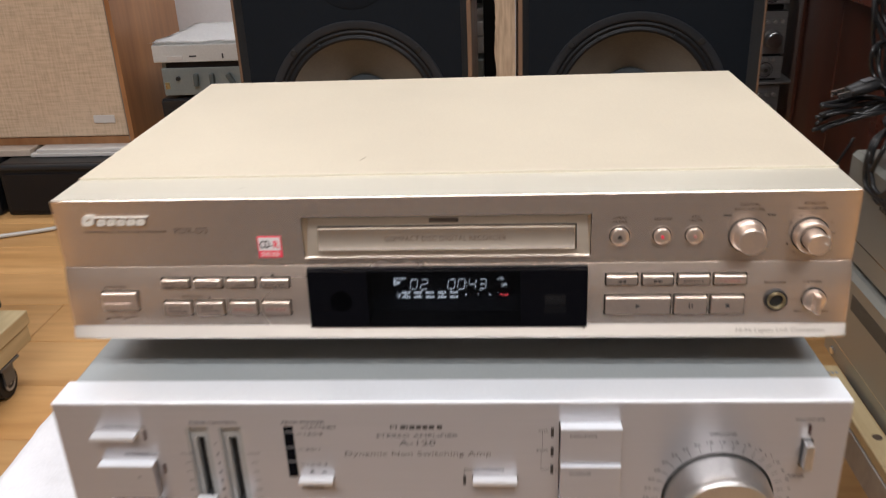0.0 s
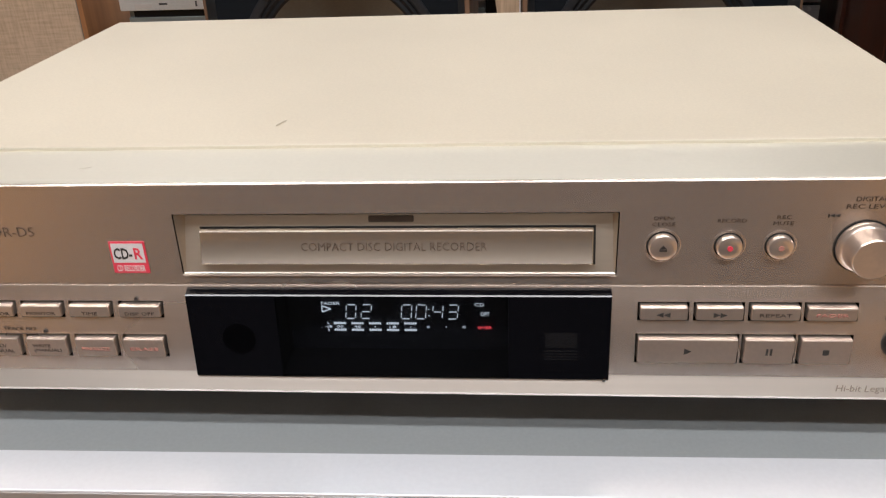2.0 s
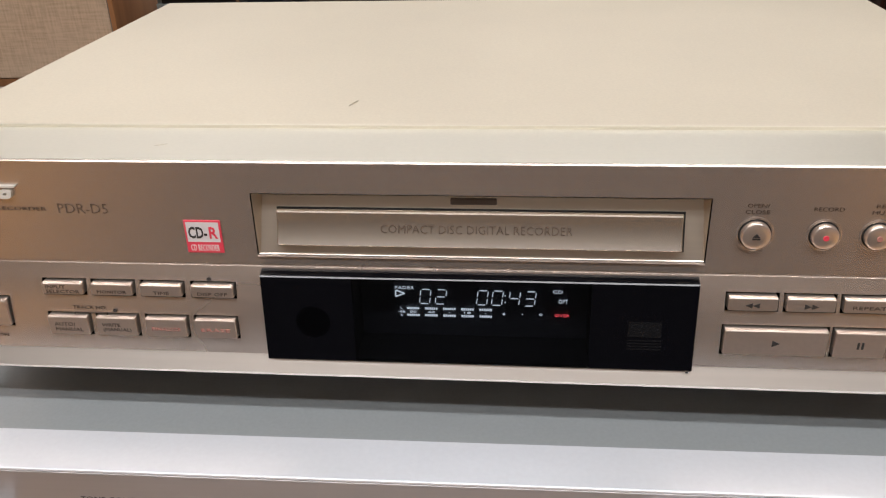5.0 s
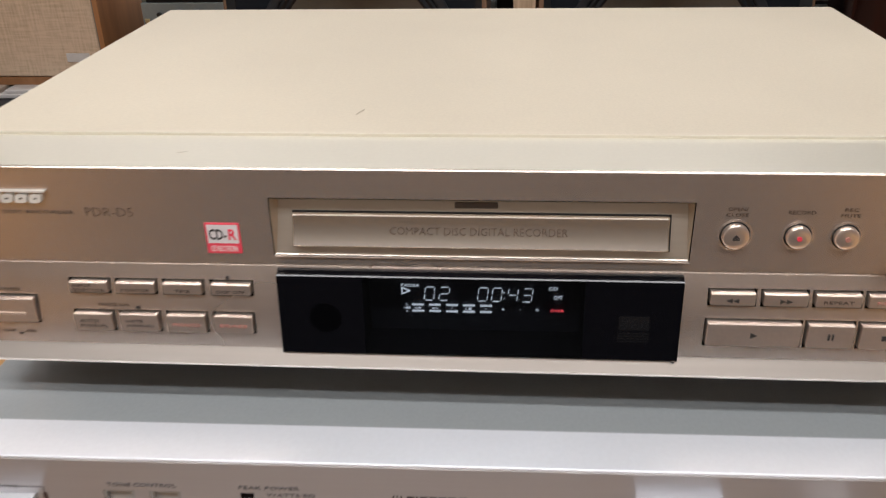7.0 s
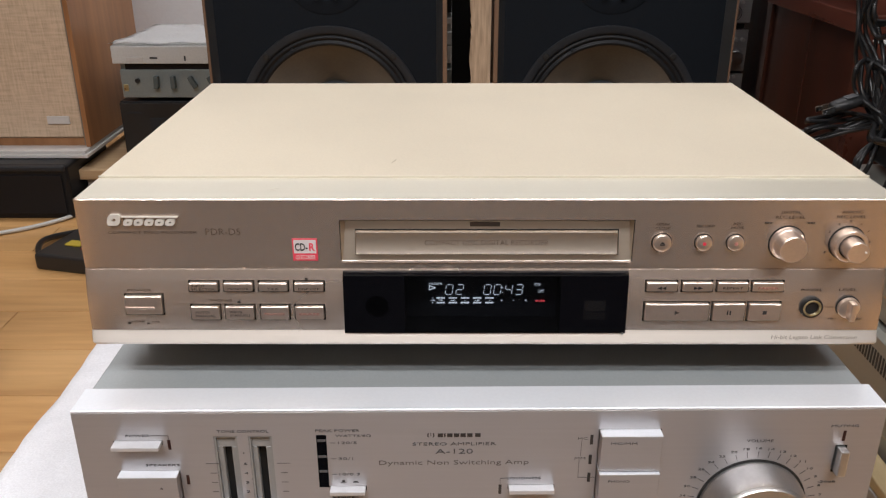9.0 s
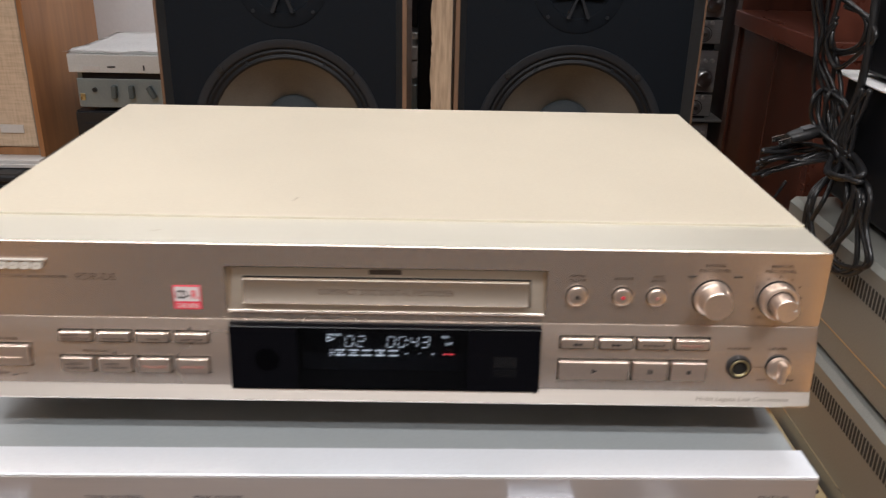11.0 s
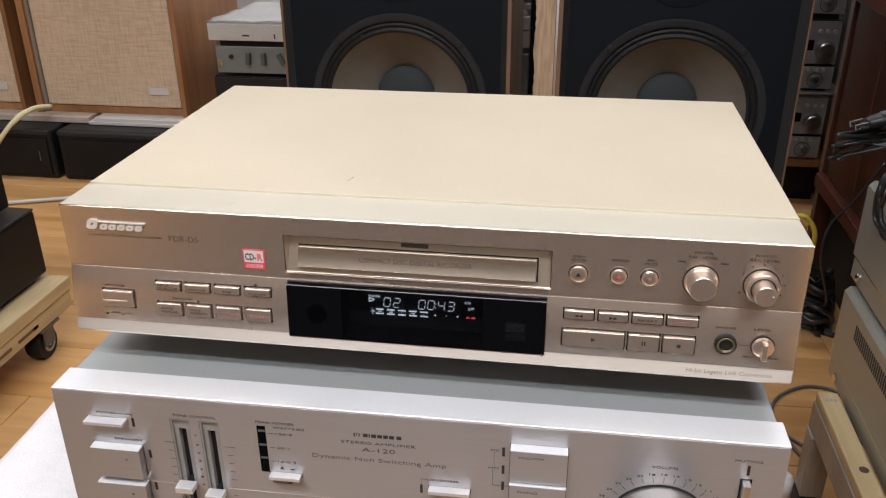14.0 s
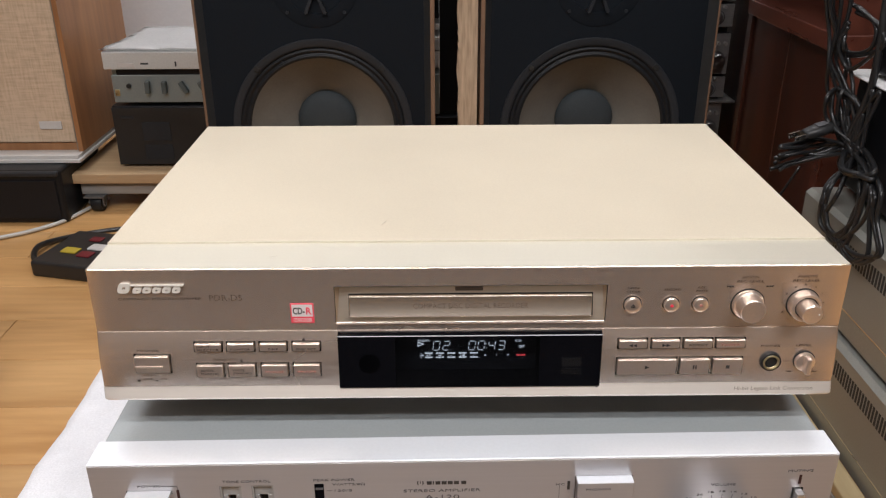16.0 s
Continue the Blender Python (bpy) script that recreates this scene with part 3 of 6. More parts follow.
for a, b in ((dx0 + 0.0001, PX0), (PX1, dx1 - 0.0001)):
    part("front_panel", box(a, b, DY, DY + 0.0030, dz0 + 0.0005, dz1 - 0.0018), M_GLASS, display, "glossy black front of the window")
pane = part("pane", box(PX0 + 0.0001, PX1 - 0.0001, DY, DY + 0.0012, dz0 + 0.0005, dz1 - 0.0018), M_PANE, display, "dark tinted glass pane")
pane.visible_shadow = False
bm = bmesh.new()
add_box(bm, dx0 + 0.0004, dx1 - 0.0004, 0.0118, 0.0125, dz0 - 0.006, dz1 + 0.001)
part("display_board", bm, M_BOARD, display, "black board behind the glass")
for a, b, c, d in ((PX0 - 0.0005, PX0 - 0.0001, dz0 + 0.0005, dz1 - 0.0018), (PX1 + 0.0001, PX1 + 0.0005, dz0 + 0.0005, dz1 - 0.0018),
                   (PX0, PX1, dz1 - 0.0024, dz1 - 0.0020), (PX0, PX1, dz0 + 0.0007, dz0 + 0.0011)):
    part("liner", box(a, b, DY + (0.0013 if b - a > 0.01 else 0.0031), 0.0116, c, d), M_PIT, display, "matt black inside of the window")
# the glint on the window's lower corner, made as a chrome block
part("edge_glint", box(dx1 - 0.0022, dx1 - 0.0008, DY - 0.0003, DY + 0.0008, dz0 - 0.0005, dz0 + 0.0007, 0.0003), M_CHROME, display, "small chrome block standing for a corner glint")
LY = 0.0


def lean_back(ob):
    """Leans the window's face back towards its top, along the curve of the panel."""
    for v in ob.data.vertices:
        if v.co.y < -0.002:
            v.co.y += 0.0026 * (v.co.z - dz0) / (dz1 - dz0)


for ob in [display] + [c for c in display.children if c.name.split(".")[0] in ("front_panel", "pane", "liner")]:
    lean_back(ob)


def lit(ob):
    """Sets a sign of the display back from the pane, onto the board behind it."""
    for v in ob.data.vertices:
        x, z = toward(v.co.x, v.co.z, -0.0100)
        v.co = (x, 0.0110 + v.co.y, z)
    return ob


def seg_digit(x, z, w, h, figure, slant=0.0007):
    """One seven-segment figure."""
    on = {"0": "abcdef", "1": "bc", "2": "abged", "3": "abgcd", "4": "fgbc", "7": "abc", "8": "abcdefg"}[figure]
    bm, t, g = bmesh.new(), 0.00015, 0.00045
    ends = {"a": ((g, h), (w - g, h)), "d": ((g, 0), (w - g, 0)), "g": ((g, h / 2), (w - g, h / 2)),
            "f": ((0, h / 2 + g), (0, h - g)), "e": ((0, g), (0, h / 2 - g)), "b": ((w, h / 2 + g), (w, h - g)), "c": ((w, g), (w, h / 2 - g))}
    for s in on:
        (ax, az), (bx, bz) = ends[s]
        if az == bz:
            q = [(ax, az - t), (bx, az - t), (bx, az + t), (ax, az + t)]
        else:
            q = [(ax - t, az), (ax + t, az), (ax + t, bz), (ax - t, bz)]
        polygon(bm, [(x + u + slant * v / h, z + v) for u, v in q], LY, LY + 0.0002)
    return lit(part("digit", bm, M_LIT, display, "lit figure " + figure))


for k, (dx, fig) in enumerate([(-0.0206, "0"), (-0.0150, "2"), (-0.0003, "0"), (0.0050, "0"), (0.0110, "4"), (0.0165, "3")]):
    seg_digit(dx, -0.0542, 0.0036, 0.0058, fig)
bm = bmesh.new()
for cz in (-0.0529, -0.0503):
    add_box(bm, 0.0097, 0.0101, LY, LY + 0.0002, cz - 0.0002, cz + 0.0002)
lit(part("colon", bm, M_LIT, display))
lit(lettering("FADER", -0.0257, -0.0478, 0.0068, 0.0011, LY, M_LIT, display, thick=0.0001))
bm = bmesh.new()
tri = [(-0.0290, -0.0489), (-0.0290, -0.0515), (-0.0258, -0.0502)]
for a, b in zip(tri, tri[1:] + tri[:1]):
    n = Vector((b[1] - a[1], a[0] - b[0])).normalized() * 0.0002
    polygon(bm, [(a[0] + n[0], a[1] + n[1]), (b[0] + n[0], b[1] + n[1]), (b[0] - n[0], b[1] - n[1]), (a[0] - n[0], a[1] - n[1])], LY, LY + 0.0002)
lit(part("play_mark", bm, M_LIT, display))
lit(lettering("CD", 0.0282, -0.0482, 0.0034, 0.0012, LY, M_LIT, display, thick=0.0001))
lit(lettering("OPT", 0.0302, -0.0521, 0.0032, 0.0016, LY, M_LIT, display, thick=0.0001))
for k in range(5):
    mx = -0.0252 + 0.0065 * k
    for mz in (-0.0562, -0.0590):
        bm = bmesh.new()
        for q in range(6):
            add_box(bm, mx + 0.00076 * q, mx + 0.00076 * q + 0.00062, LY, LY + 0.0002, mz - 0.0004, mz + 0.0004)
        lit(part("level_bar", bm, M_LIT, display))
for words, mx, wd in (("L", -0.0272, 0.0006), ("R", -0.0272, 0.0006)):
    lit(lettering(words, mx, -0.0561 if words == "L" else -0.0591, wd, 0.0009, LY, M_LITDIM, display, thick=0.0001))
lit(lettering("-dB", -0.0272, -0.0576, 0.0026, 0.0008, LY, M_LITDIM, display, thick=0.0001))
for words, mx, wd in (("00", -0.0230, 0.0024), ("40", -0.0165, 0.0024), (".", -0.0100, 0.0004), ("18", -0.0035, 0.0024), (".", 0.0030, 0.0004),
                      ("6", 0.0095, 0.0010), (".", 0.0160, 0.0004), ("0", 0.0225, 0.0011)):
    lit(lettering(words, mx, -0.0576, wd, 0.0009 if words != "." else 0.0004, LY, M_LIT, display, thick=0.0001))
lit(lettering("OVER", 0.0300, -0.0578, 0.0052, 0.0010, LY, M_LITRED, display, thick=0.0001))
lean_back(part("sensor_eye", lathe([(0.0060, -DY - 0.0005), (0.0060, -DY + 0.00012)], 28, "y", (-0.0565, 0, -0.0580)), M_EYE, display, "dark round remote sensor"))
bm = bmesh.new()
for k in range(4):
    add_box(bm, 0.0525, 0.0640, DY - 0.0001, DY + 0.0001, -0.0622 - 0.0011 * k, -0.0616 - 0.0011 * k)
add_box(bm, 0.0527, 0.0638, DY - 0.0001, DY + 0.0001, -0.0606, -0.0548)
lean_back(part("faint_logo", bm, M_GHOST, display, "faint grey mark printed on the window"))

# buttons
LABELS1L = ["INPUT\nSELECTOR", "MONITOR", "TIME", "DISP OFF"]
LABELS2L = ["AUTO/\nMANUAL", "WRITE\n(MANUAL)", "FINALIZE", "ERASE"]


def rec_button(name, a, b, c, d, out=0.0019, gap=0.0006, parent=rec):
    """A push button with softened corners and edges, its face curving in at the top."""
    y = rec_y((c + d) / 2)
    x0, x1, z0, z1, r = a + gap, b - gap, c + gap, d - gap, 0.0005
    rim = [(x + sx * r + r * math.cos(radians(u)), z + sz * r + r * math.sin(radians(u)))
           for x, z, sx, sz, u0 in ((x1, z1, -1, -1, 0), (x0, z1, 1, -1, 90), (x0, z0, 1, 1, 180), (x1, z0, -1, 1, 270)) for u in (u0, u0 + 30, u0 + 60, u0 + 90)]
    cx, cz = (x0 + x1) / 2, (z0 + z1) / 2
    bm = bmesh.new()
    loops = []
    for inset, yy in ((0.0, 0.004), (0.0, y - out + 0.0007), (0.00012, y - out + 0.0003), (0.0004, y - out + 0.00008), (0.0007, y - out)):
        low = min(inset, 0.0001 + 0.25 * inset)
        loops.append([bm.verts.new((cx + (px - cx) * (1 - low / (x1 - x0)), yy, cz + (pz - cz) * (1 - 2 * (inset if pz > cz else low) / (z1 - z0)))) for px, pz in rim])
    for p, q in zip(loops, loops[1:]):
        for k in range(len(rim)):
            bm.faces.new((p[k], p[(k + 1) % len(rim)], q[(k + 1) % len(rim)], q[k]))
    bm.faces.new(loops[-1])
    bmesh.ops.recalc_face_normals(bm, faces=bm.faces)
    return part(name, bm, M_CHAMP_BTN, parent, "satin champagne push button"), y - out


made = [rec_button(*q) for q in REC_BUTTONS]
pw, py = made[0]
part("ridge", box(-0.1894, -0.1738, py - 0.0007, py + 0.0003, -0.0593, -0.0581, 0.0003), M_CHAMP_BTN, pw, "bright raised bar")
for k in range(4):
    ob, y = made[1 + k]
    a, b = ROW1L[k]
    two = "\n" in LABELS1L[k]
    lettering(LABELS1L[k], (a + b) / 2, (REC_BUTTONS[1 + k][3] + REC_BUTTONS[1 + k][4]) / 2 - (0.0001 if two else 0.0008), 0.0125 if two else (0.0108 if k != 2 else 0.0058), 0.0032 if two else 0.0012, y - 0.0001, M_INK, ob, thick=0.0001)
    ob, y = made[5 + k]
    a, b = ROW2L[k]
    two = "\n" in LABELS2L[k]
    lettering(LABELS2L[k], (a + b) / 2, (REC_BUTTONS[5 + k][3] + REC_BUTTONS[5 + k][4]) / 2 - 0.0004, 0.0106, 0.0036 if two else 0.0012, y - 0.0001, M_INK if k < 2 else M_INKR, ob, thick=0.0001)
for k in range(4):
    ob, y = made[9 + k]
    a, b = ROW1R[k]
    cx, cz = (a + b) / 2, (REC_BUTTONS[9 + k][3] + REC_BUTTONS[9 + k][4]) / 2 - 0.0004
    if k < 2:
        bm = bmesh.new()
        for o in (-0.0019, 0.0004):
            s = -1 if k == 0 else 1
            polygon(bm, [(cx + s * o - s * 0.0002, cz - 0.0009), (cx + s * (o + 0.0021), cz), (cx + s * o - s * 0.0002, cz + 0.0009)], y - 0.0002, y + 0.0001)
        part("skip_mark", bm, M_INKD, ob, "dark double arrow")
    else:
        lettering("REPEAT" if k == 2 else "FADER", cx, cz, 0.0105, 0.0012, y - 0.0001, M_INK if k == 2 else M_INKR, ob, thick=0.0001)
for k in range(3):
    ob, y = made[13 + k]
    a, b = ROW2R[k]
    cx, cz = (a + b) / 2, (REC_BUTTONS[13 + k][3] + REC_BUTTONS[13 + k][4]) / 2
    bm = bmesh.new()
    if k == 0:
        polygon(bm, [(cx - 0.0011, cz - 0.0012), (cx + 0.0014, cz), (cx - 0.0011, cz + 0.0012)], y - 0.0002, y + 0.0001)
    elif k == 1:
        for o in (-0.0009, 0.0005):
            add_box(bm, cx + o - 0.0001, cx + o + 0.0006, y - 0.0002, y + 0.0001, cz - 0.0013, cz + 0.0013)
    else:
        add_box(bm, cx - 0.0010, cx + 0.0010, y - 0.0002, y + 0.0001, cz - 0.0010, cz + 0.0010)
    part("play_mark" if k == 0 else "pause_mark" if k == 1 else "stop_mark", bm, M_INKD, ob, "dark printed sign")


def round_button(x, z, r, mark):
    ring = part("button_ring", lathe([(r + 0.0009, -0.001), (r + 0.0009, 0.0001), (r + 0.0004, 0.0003), (r, 0.0001), (r, -0.001)], 36, "y", (x, 0, z), False), M_CHAMP, rec, "polished ring round a push button")
    part("gap", lathe([(r, -0.0005), (r, 0.00025)], 36, "y", (x, 0, z)), M_DARK, ring, "dark gap")
    b = part("button", lathe([(r - 0.0005, 0.0), (r - 0.0005, 0.0018), (r - 0.0007, 0.0022), (r - 0.0011, 0.0024), (r - 0.0026, 0.0025), (0.0004, 0.0026)], 36, "y", (x, 0, z)), M_CHAMP_BTN, rec, "round satin champagne push button")
    sharp_smooth(b, 50), sharp_smooth(ring, 50)
    bm = bmesh.new()
    if mark == "eject":
        polygon(bm, [(x - 0.0012, z - 0.0001), (x + 0.0012, z - 0.0001), (x, z + 0.0012)], -0.0029, -0.0024)
        add_box(bm, x - 0.0012, x + 0.0012, -0.0029, -0.0024, z - 0.0009, z - 0.0004)
        part("eject_mark", bm, M_INKD, b)
    else:
        bm.free()
        part("mark", lathe([(0.0009, 0.0024), (0.0009, 0.0029)], 14, "y", (x, 0, z)), M_STICKER if mark == "dot" else M_INKR, b, "small red dot")


round_button(0.0910, -0.0236, 0.0052, "eject")
round_button(0.1125, -0.0236, 0.0047, "dot")
round_button(0.1288, -0.0236, 0.0047, "small")


def turn_knob(x, z, profile, name, label):
    sharp_smooth(part("gap", lathe([(profile[0][0] + 0.0006, -0.0005), (profile[0][0] + 0.0006, 0.0003)], 48, "y", (x, 0, z)), M_DARK, rec, "dark gap round the knob"), 50)
    k = part(name, lathe(profile, 48, "y", (x, 0, z)), M_CHAMP_BTN, rec, label)
    return sharp_smooth(k, 30)


turn_knob(0.1555, -0.0240, [(0.0089, -0.0005), (0.0089, 0.0012), (0.0087, 0.0017), (0.0081, 0.0019), (0.0076, 0.0024), (0.0073, 0.0045), (0.0070, 0.0094), (0.0069, 0.0098), (0.0066, 0.0101), (0.0062, 0.0101), (0.0002, 0.0099)], "digital_level_knob", "stepped round champagne knob")
ana = turn_knob(0.1865, -0.0240, [(0.0088, -0.0005), (0.0087, 0.0052), (0.0085, 0.0057), (0.0081, 0.0060), (0.0066, 0.0060), (0.0064, 0.0056), (0.0064, 0.0047), (0.0002, 0.0046)], "analog_level_knob", "two-tier round champagne knob")
sharp_smooth(part("gap", lathe([(0.0063, 0.0046), (0.0063, 0.0052)], 40, "y", (0.1865, 0, -0.0240)), M_DARK, ana), 40)
sharp_smooth(part("inner_knob", lathe([(0.0058, 0.0046), (0.0056, 0.0132), (0.0055, 0.0136), (0.0052, 0.0139), (0.0048, 0.0139), (0.0002, 0.0137)], 40, "y", (0.1865, 0, -0.0240)), M_CHAMP_BTN, ana), 30)
part("pointer_dot", lathe([(0.0004, 0.0136), (0.0004, 0.0142)], 10, "y", (0.1900, 0, -0.0236)), M_WHITE, ana, "white pointer dot")
part("pointer_dot", lathe([(0.0004, 0.0056), (0.0004, 0.0063)], 10, "y", (0.1938, 0, -0.0230)), M_WHITE, ana, "white pointer dot")
for k in range(11):
    u = radians(235 - 29 * k)
    if k == 0:
        lettering("0", 0.1865 + 0.0118 * math.cos(u), -0.0240 + 0.0118 * math.sin(u), 0.0012, 0.0012, -0.0001, M_INK, rec, thick=0.0001)
    else:
        lettering(str(k), 0.1865 + 0.0118 * math.cos(u), -0.0240 + 0.0118 * math.sin(u), 0.0010 if k < 10 else 0.0018, 0.0011, -0.0001, M_INK, rec, thick=0.0001)

jy = -rec_y(-0.0588)
jack = part("phones_jack", lathe([(0.0059, -0.002), (0.0059, jy + 0.0014), (0.0056, jy + 0.0019), (0.0047, jy + 0.0019)], 40, "y", (0.1722, 0, -0.0588), False), M_BLACK, rec, "black headphone socket")
sharp_smooth(jack, 40)
sharp_smooth(part("socket_ring", lathe([(0.0047, jy), (0.0047, jy + 0.0022), (0.0045, jy + 0.0025), (0.0039, jy + 0.0025), (0.0036, jy + 0.0020)], 40, "y", (0.1722, 0, -0.0588), False), M_BRASS, jack, "brass socket ring"), 40)
part("socket_hole", lathe([(0.0036, jy + 0.0004), (0.0036, jy + 0.0010)], 24, "y", (0.1722, 0, -0.0588)), M_DARK, jack)
lev = part("phones_level_knob", lathe([(0.0057, -0.002), (0.0057, jy + 0.0020), (0.0054, jy + 0.0026), (0.0050, jy + 0.0028), (0.0002, jy + 0.0028)], 40, "y", (0.1915, 0, -0.0588)), M_CHAMP_BTN, rec, "small champagne level knob with a grip bar")
sharp_smooth(lev, 30)
part("gap", lathe([(0.0063, -0.002), (0.0063, jy + 0.0003)], 40, "y", (0.1915, 0, -0.0588)), M_DARK, lev)
part("grip", box(0.1899, 0.1931, -jy - 0.0078, -jy - 0.0026, -0.0638, -0.0538, 0.0006), M_CHAMP_BTN, lev, "upright grip bar")
part("rule", box(0.1795, 0.1850, -jy - 0.0003, -jy + 0.0002, -0.0589, -0.0587), M_INK, rec)

# words on the recorder
badge = bmesh.new()


def pill(bm, x0, x1, z0, z1, lean=0.10, hole=0.0):
    """A slanting rounded shape with an optional opening."""
    cx, cz, w, h = (x0 + x1) / 2, (z0 + z1) / 2, (x1 - x0) / 2, (z1 - z0) / 2
    ring = []
    for scale in (1.0, hole):
        pts = []
        for k in range(16):
            u = 2 * math.pi * (k + 0.5) / 16
            c, q = math.cos(u), math.sin(u)
            x = cx + scale * w * math.copysign(abs(c) ** 0.55, c)
            z = cz + scale * h * math.copysign(abs(q) ** 0.55, q)
            pts.append((x + lean * (z - cz) * 2.2, z))
        ring.append(pts)
    if not hole:
        return polygon(bm, ring[0], -0.0013, 0.0002)
    f, bk = ([[bm.verts.new((x, y, z)) for x, z in r] for r in ring] for y in (-0.0013, 0.0002))
    for k in range(16):
        j = (k + 1) % 16
        bm.faces.new((f[0][k], f[0][j], f[1][j], f[1][k]))
        bm.faces.new((f[0][j], f[0][k], bk[0][k], bk[0][j]))
        bm.faces.new((f[1][k], f[1][j], bk[1][j], bk[1][k]))
    return bm


pill(badge, -0.1932, -0.1866, -0.0141, -0.0080, 0.12, 0.30)
for bx in (-0.1852, -0.1798, -0.1744, -0.1690, -0.1636):
    pill(badge, bx, bx + 0.0046, -0.0141, -0.0107, 0.12, 0.30)
polygon(badge, [(-0.1862, -0.0092), (-0.1570, -0.0092), (-0.1574, -0.0099), (-0.1862, -0.0096)], -0.0013, 0.0002)
bmesh.ops.recalc_face_normals(badge, faces=badge.faces)
part("maker_badge", badge, M_BADGE, rec, "raised pale metal maker's badge")
lettering("COMPACT DISC RECORDER", -0.1713, -0.0181, 0.046, 0.0014, -0.0001, M_INK, rec, thick=0.0001)
lettering("PDR-D5", -0.1350, -0.0178, 0.0180, 0.0036, -0.0001, M_INKP, rec, thick=0.0001, weight=-0.012)
st = part("disc_sticker", box(-0.0998, -0.0868, -0.0003, 0.0001, -0.0340, -0.0216, 0.0001, 1), M_STICKER, rec, "red and silver disc logo sticker")
part("field", box(-0.0991, -0.0875, -0.0004, -0.0001, -0.0298, -0.0223), M_STICKW, st, "pale silver field")
lettering("CD-", -0.0952, -0.0262, 0.0066, 0.0044, -0.00045, M_INKD, st, thick=0.0001, weight=0.02)
lettering("R", -0.0896, -0.0262, 0.0030, 0.0044, -0.00045, M_STICKER, st, thick=0.0001, weight=0.02)
lettering("CD RECORDER", -0.0933, -0.0320, 0.0102, 0.0023, -0.0004, M_WHITE, st, thick=0.0001)
for words, x, z, w, h in (("OPEN/", 0.0910, -0.0136, 0.0068, 0.0013), ("CLOSE", 0.0910, -0.0158, 0.0076, 0.0013), ("RECORD", 0.1128, -0.0146, 0.0092, 0.0014),
                          ("REC", 0.1292, -0.0134, 0.0046, 0.0013), ("MUTE", 0.1292, -0.0156, 0.0064, 0.0013), ("DIGITAL", 0.1555, -0.0072, 0.0098, 0.0016),
                          ("REC LEVEL", 0.1555, -0.0098, 0.0150, 0.0016), ("ANALOG", 0.1865, -0.0070, 0.0106, 0.0016), ("REC LEVEL", 0.1865, -0.0096, 0.0150, 0.0016)):
    lettering(words, x, z, w, h, -0.0001, M_INK, rec, thick=0.0001)
for words, x, z, w, h in (("POWER", -0.1822, -0.0505, 0.0126, 0.0015), ("PHONES", 0.1722, -0.0503, 0.0108, 0.0014), ("LEVEL", 0.1915, -0.0501, 0.0092, 0.0014),
                          ("TRACK NO.", -0.1395, -0.0560, 0.0128, 0.0014), ("MIN", 0.1850, -0.0664, 0.0040, 0.0012), ("MAX", 0.1985, -0.0664, 0.0050, 0.0012),
                          ("OFF", -0.1840, -0.0682, 0.0052, 0.0012), ("ON", -0.1752, -0.0682, 0.0036, 0.0012)):
    x, z = toward(x, z, 0.0015)
    lettering(words, x, z, w, h, rec_y(z) - 0.0001, M_INK, rec, thick=0.00012)
bm = bmesh.new()
add_box(bm, -0.1895, -0.1880, rec_y(-0.0682) - 0.0003, rec_y(-0.0682), -0.0688, -0.0676)
add_box(bm, -0.1794, -0.1779, rec_y(-0.0682) - 0.0003, rec_y(-0.0682), -0.0688, -0.0681)
part("switch_marks", bm, M_INKD, rec)
bm = bmesh.new()
add_box(bm, -0.1450, -0.1328, rec_y(-0.0573) - 0.00025, rec_y(-0.0573), -0.0574, -0.0572)
for x in (-0.1450, -0.1328):
    add_box(bm, x - 0.0001, x + 0.0001, rec_y(-0.058) - 0.00025, rec_y(-0.0573), -0.0586, -0.0572)
part("bracket_line", bm, M_INK, rec)
for x, z in ((-0.1295, -0.0562), (-0.0935, -0.0438)):
    part("indicator", lathe([(0.0008, -rec_y(z) - 0.001), (0.0008, -rec_y(z) + 0.0004)], 14, "y", (x, 0, z)), M_INKD, rec, "tiny dark indicator lamp")
lettering("Hi-bit Legato Link Conversion", 0.1755, -0.0757, 0.0455, 0.0024, rec_y(-0.0757) - 0.0003, M_INKS, rec, shear=0.25, thick=0.00012, lean=0.62)
for s, x in ((-1, 0.1450), (1, 0.1660)):
    bm = bmesh.new()
    for o in (0.0, 0.0017):
        polygon(bm, [(x + s * (o - 0.0014), -0.0136), (x + s * (o + 0.0003), -0.0130), (x + s * (o - 0.0014), -0.0124)], -0.0002, 0.0001)
    add_box(bm, x + s * 0.0021 - 0.0002, x + s * 0.0021 + 0.0002, -0.0002, 0.0001, -0.0136, -0.0124)
    part("skip_mark", bm, M_INKD, rec, "small dark arrow")
# a short scuff and a chip on the cover
part("scuff", tube([(-0.0512, 0.057, 0.00125), (-0.0502, 0.060, 0.00132), (-0.0488, 0.0635, 0.00125)], 0.00018, 5, 3), M_SCUFF, rec, "faint dark scuff")
part("chip", tube([(-0.112, 0.0145, -0.0001), (-0.110, 0.0150, 0.0), (-0.108, 0.0165, -0.0001)], 0.00018, 5, 3), M_SCUFF, rec, "faint dark scuff")

# ---- the amplifier underneath ----
AMP_Z = 0.384
amp = thing("stereo_amplifier", "silver stereo amplifier with big volume knob, on a white cloth", "amplifier", (-0.0025, -0.0365, AMP_Z), 0.7)
D = 0.101  # height of the recorder's edge over this one's


def az(z):
    return z + D


def ax(x):
    return x + 0.0025


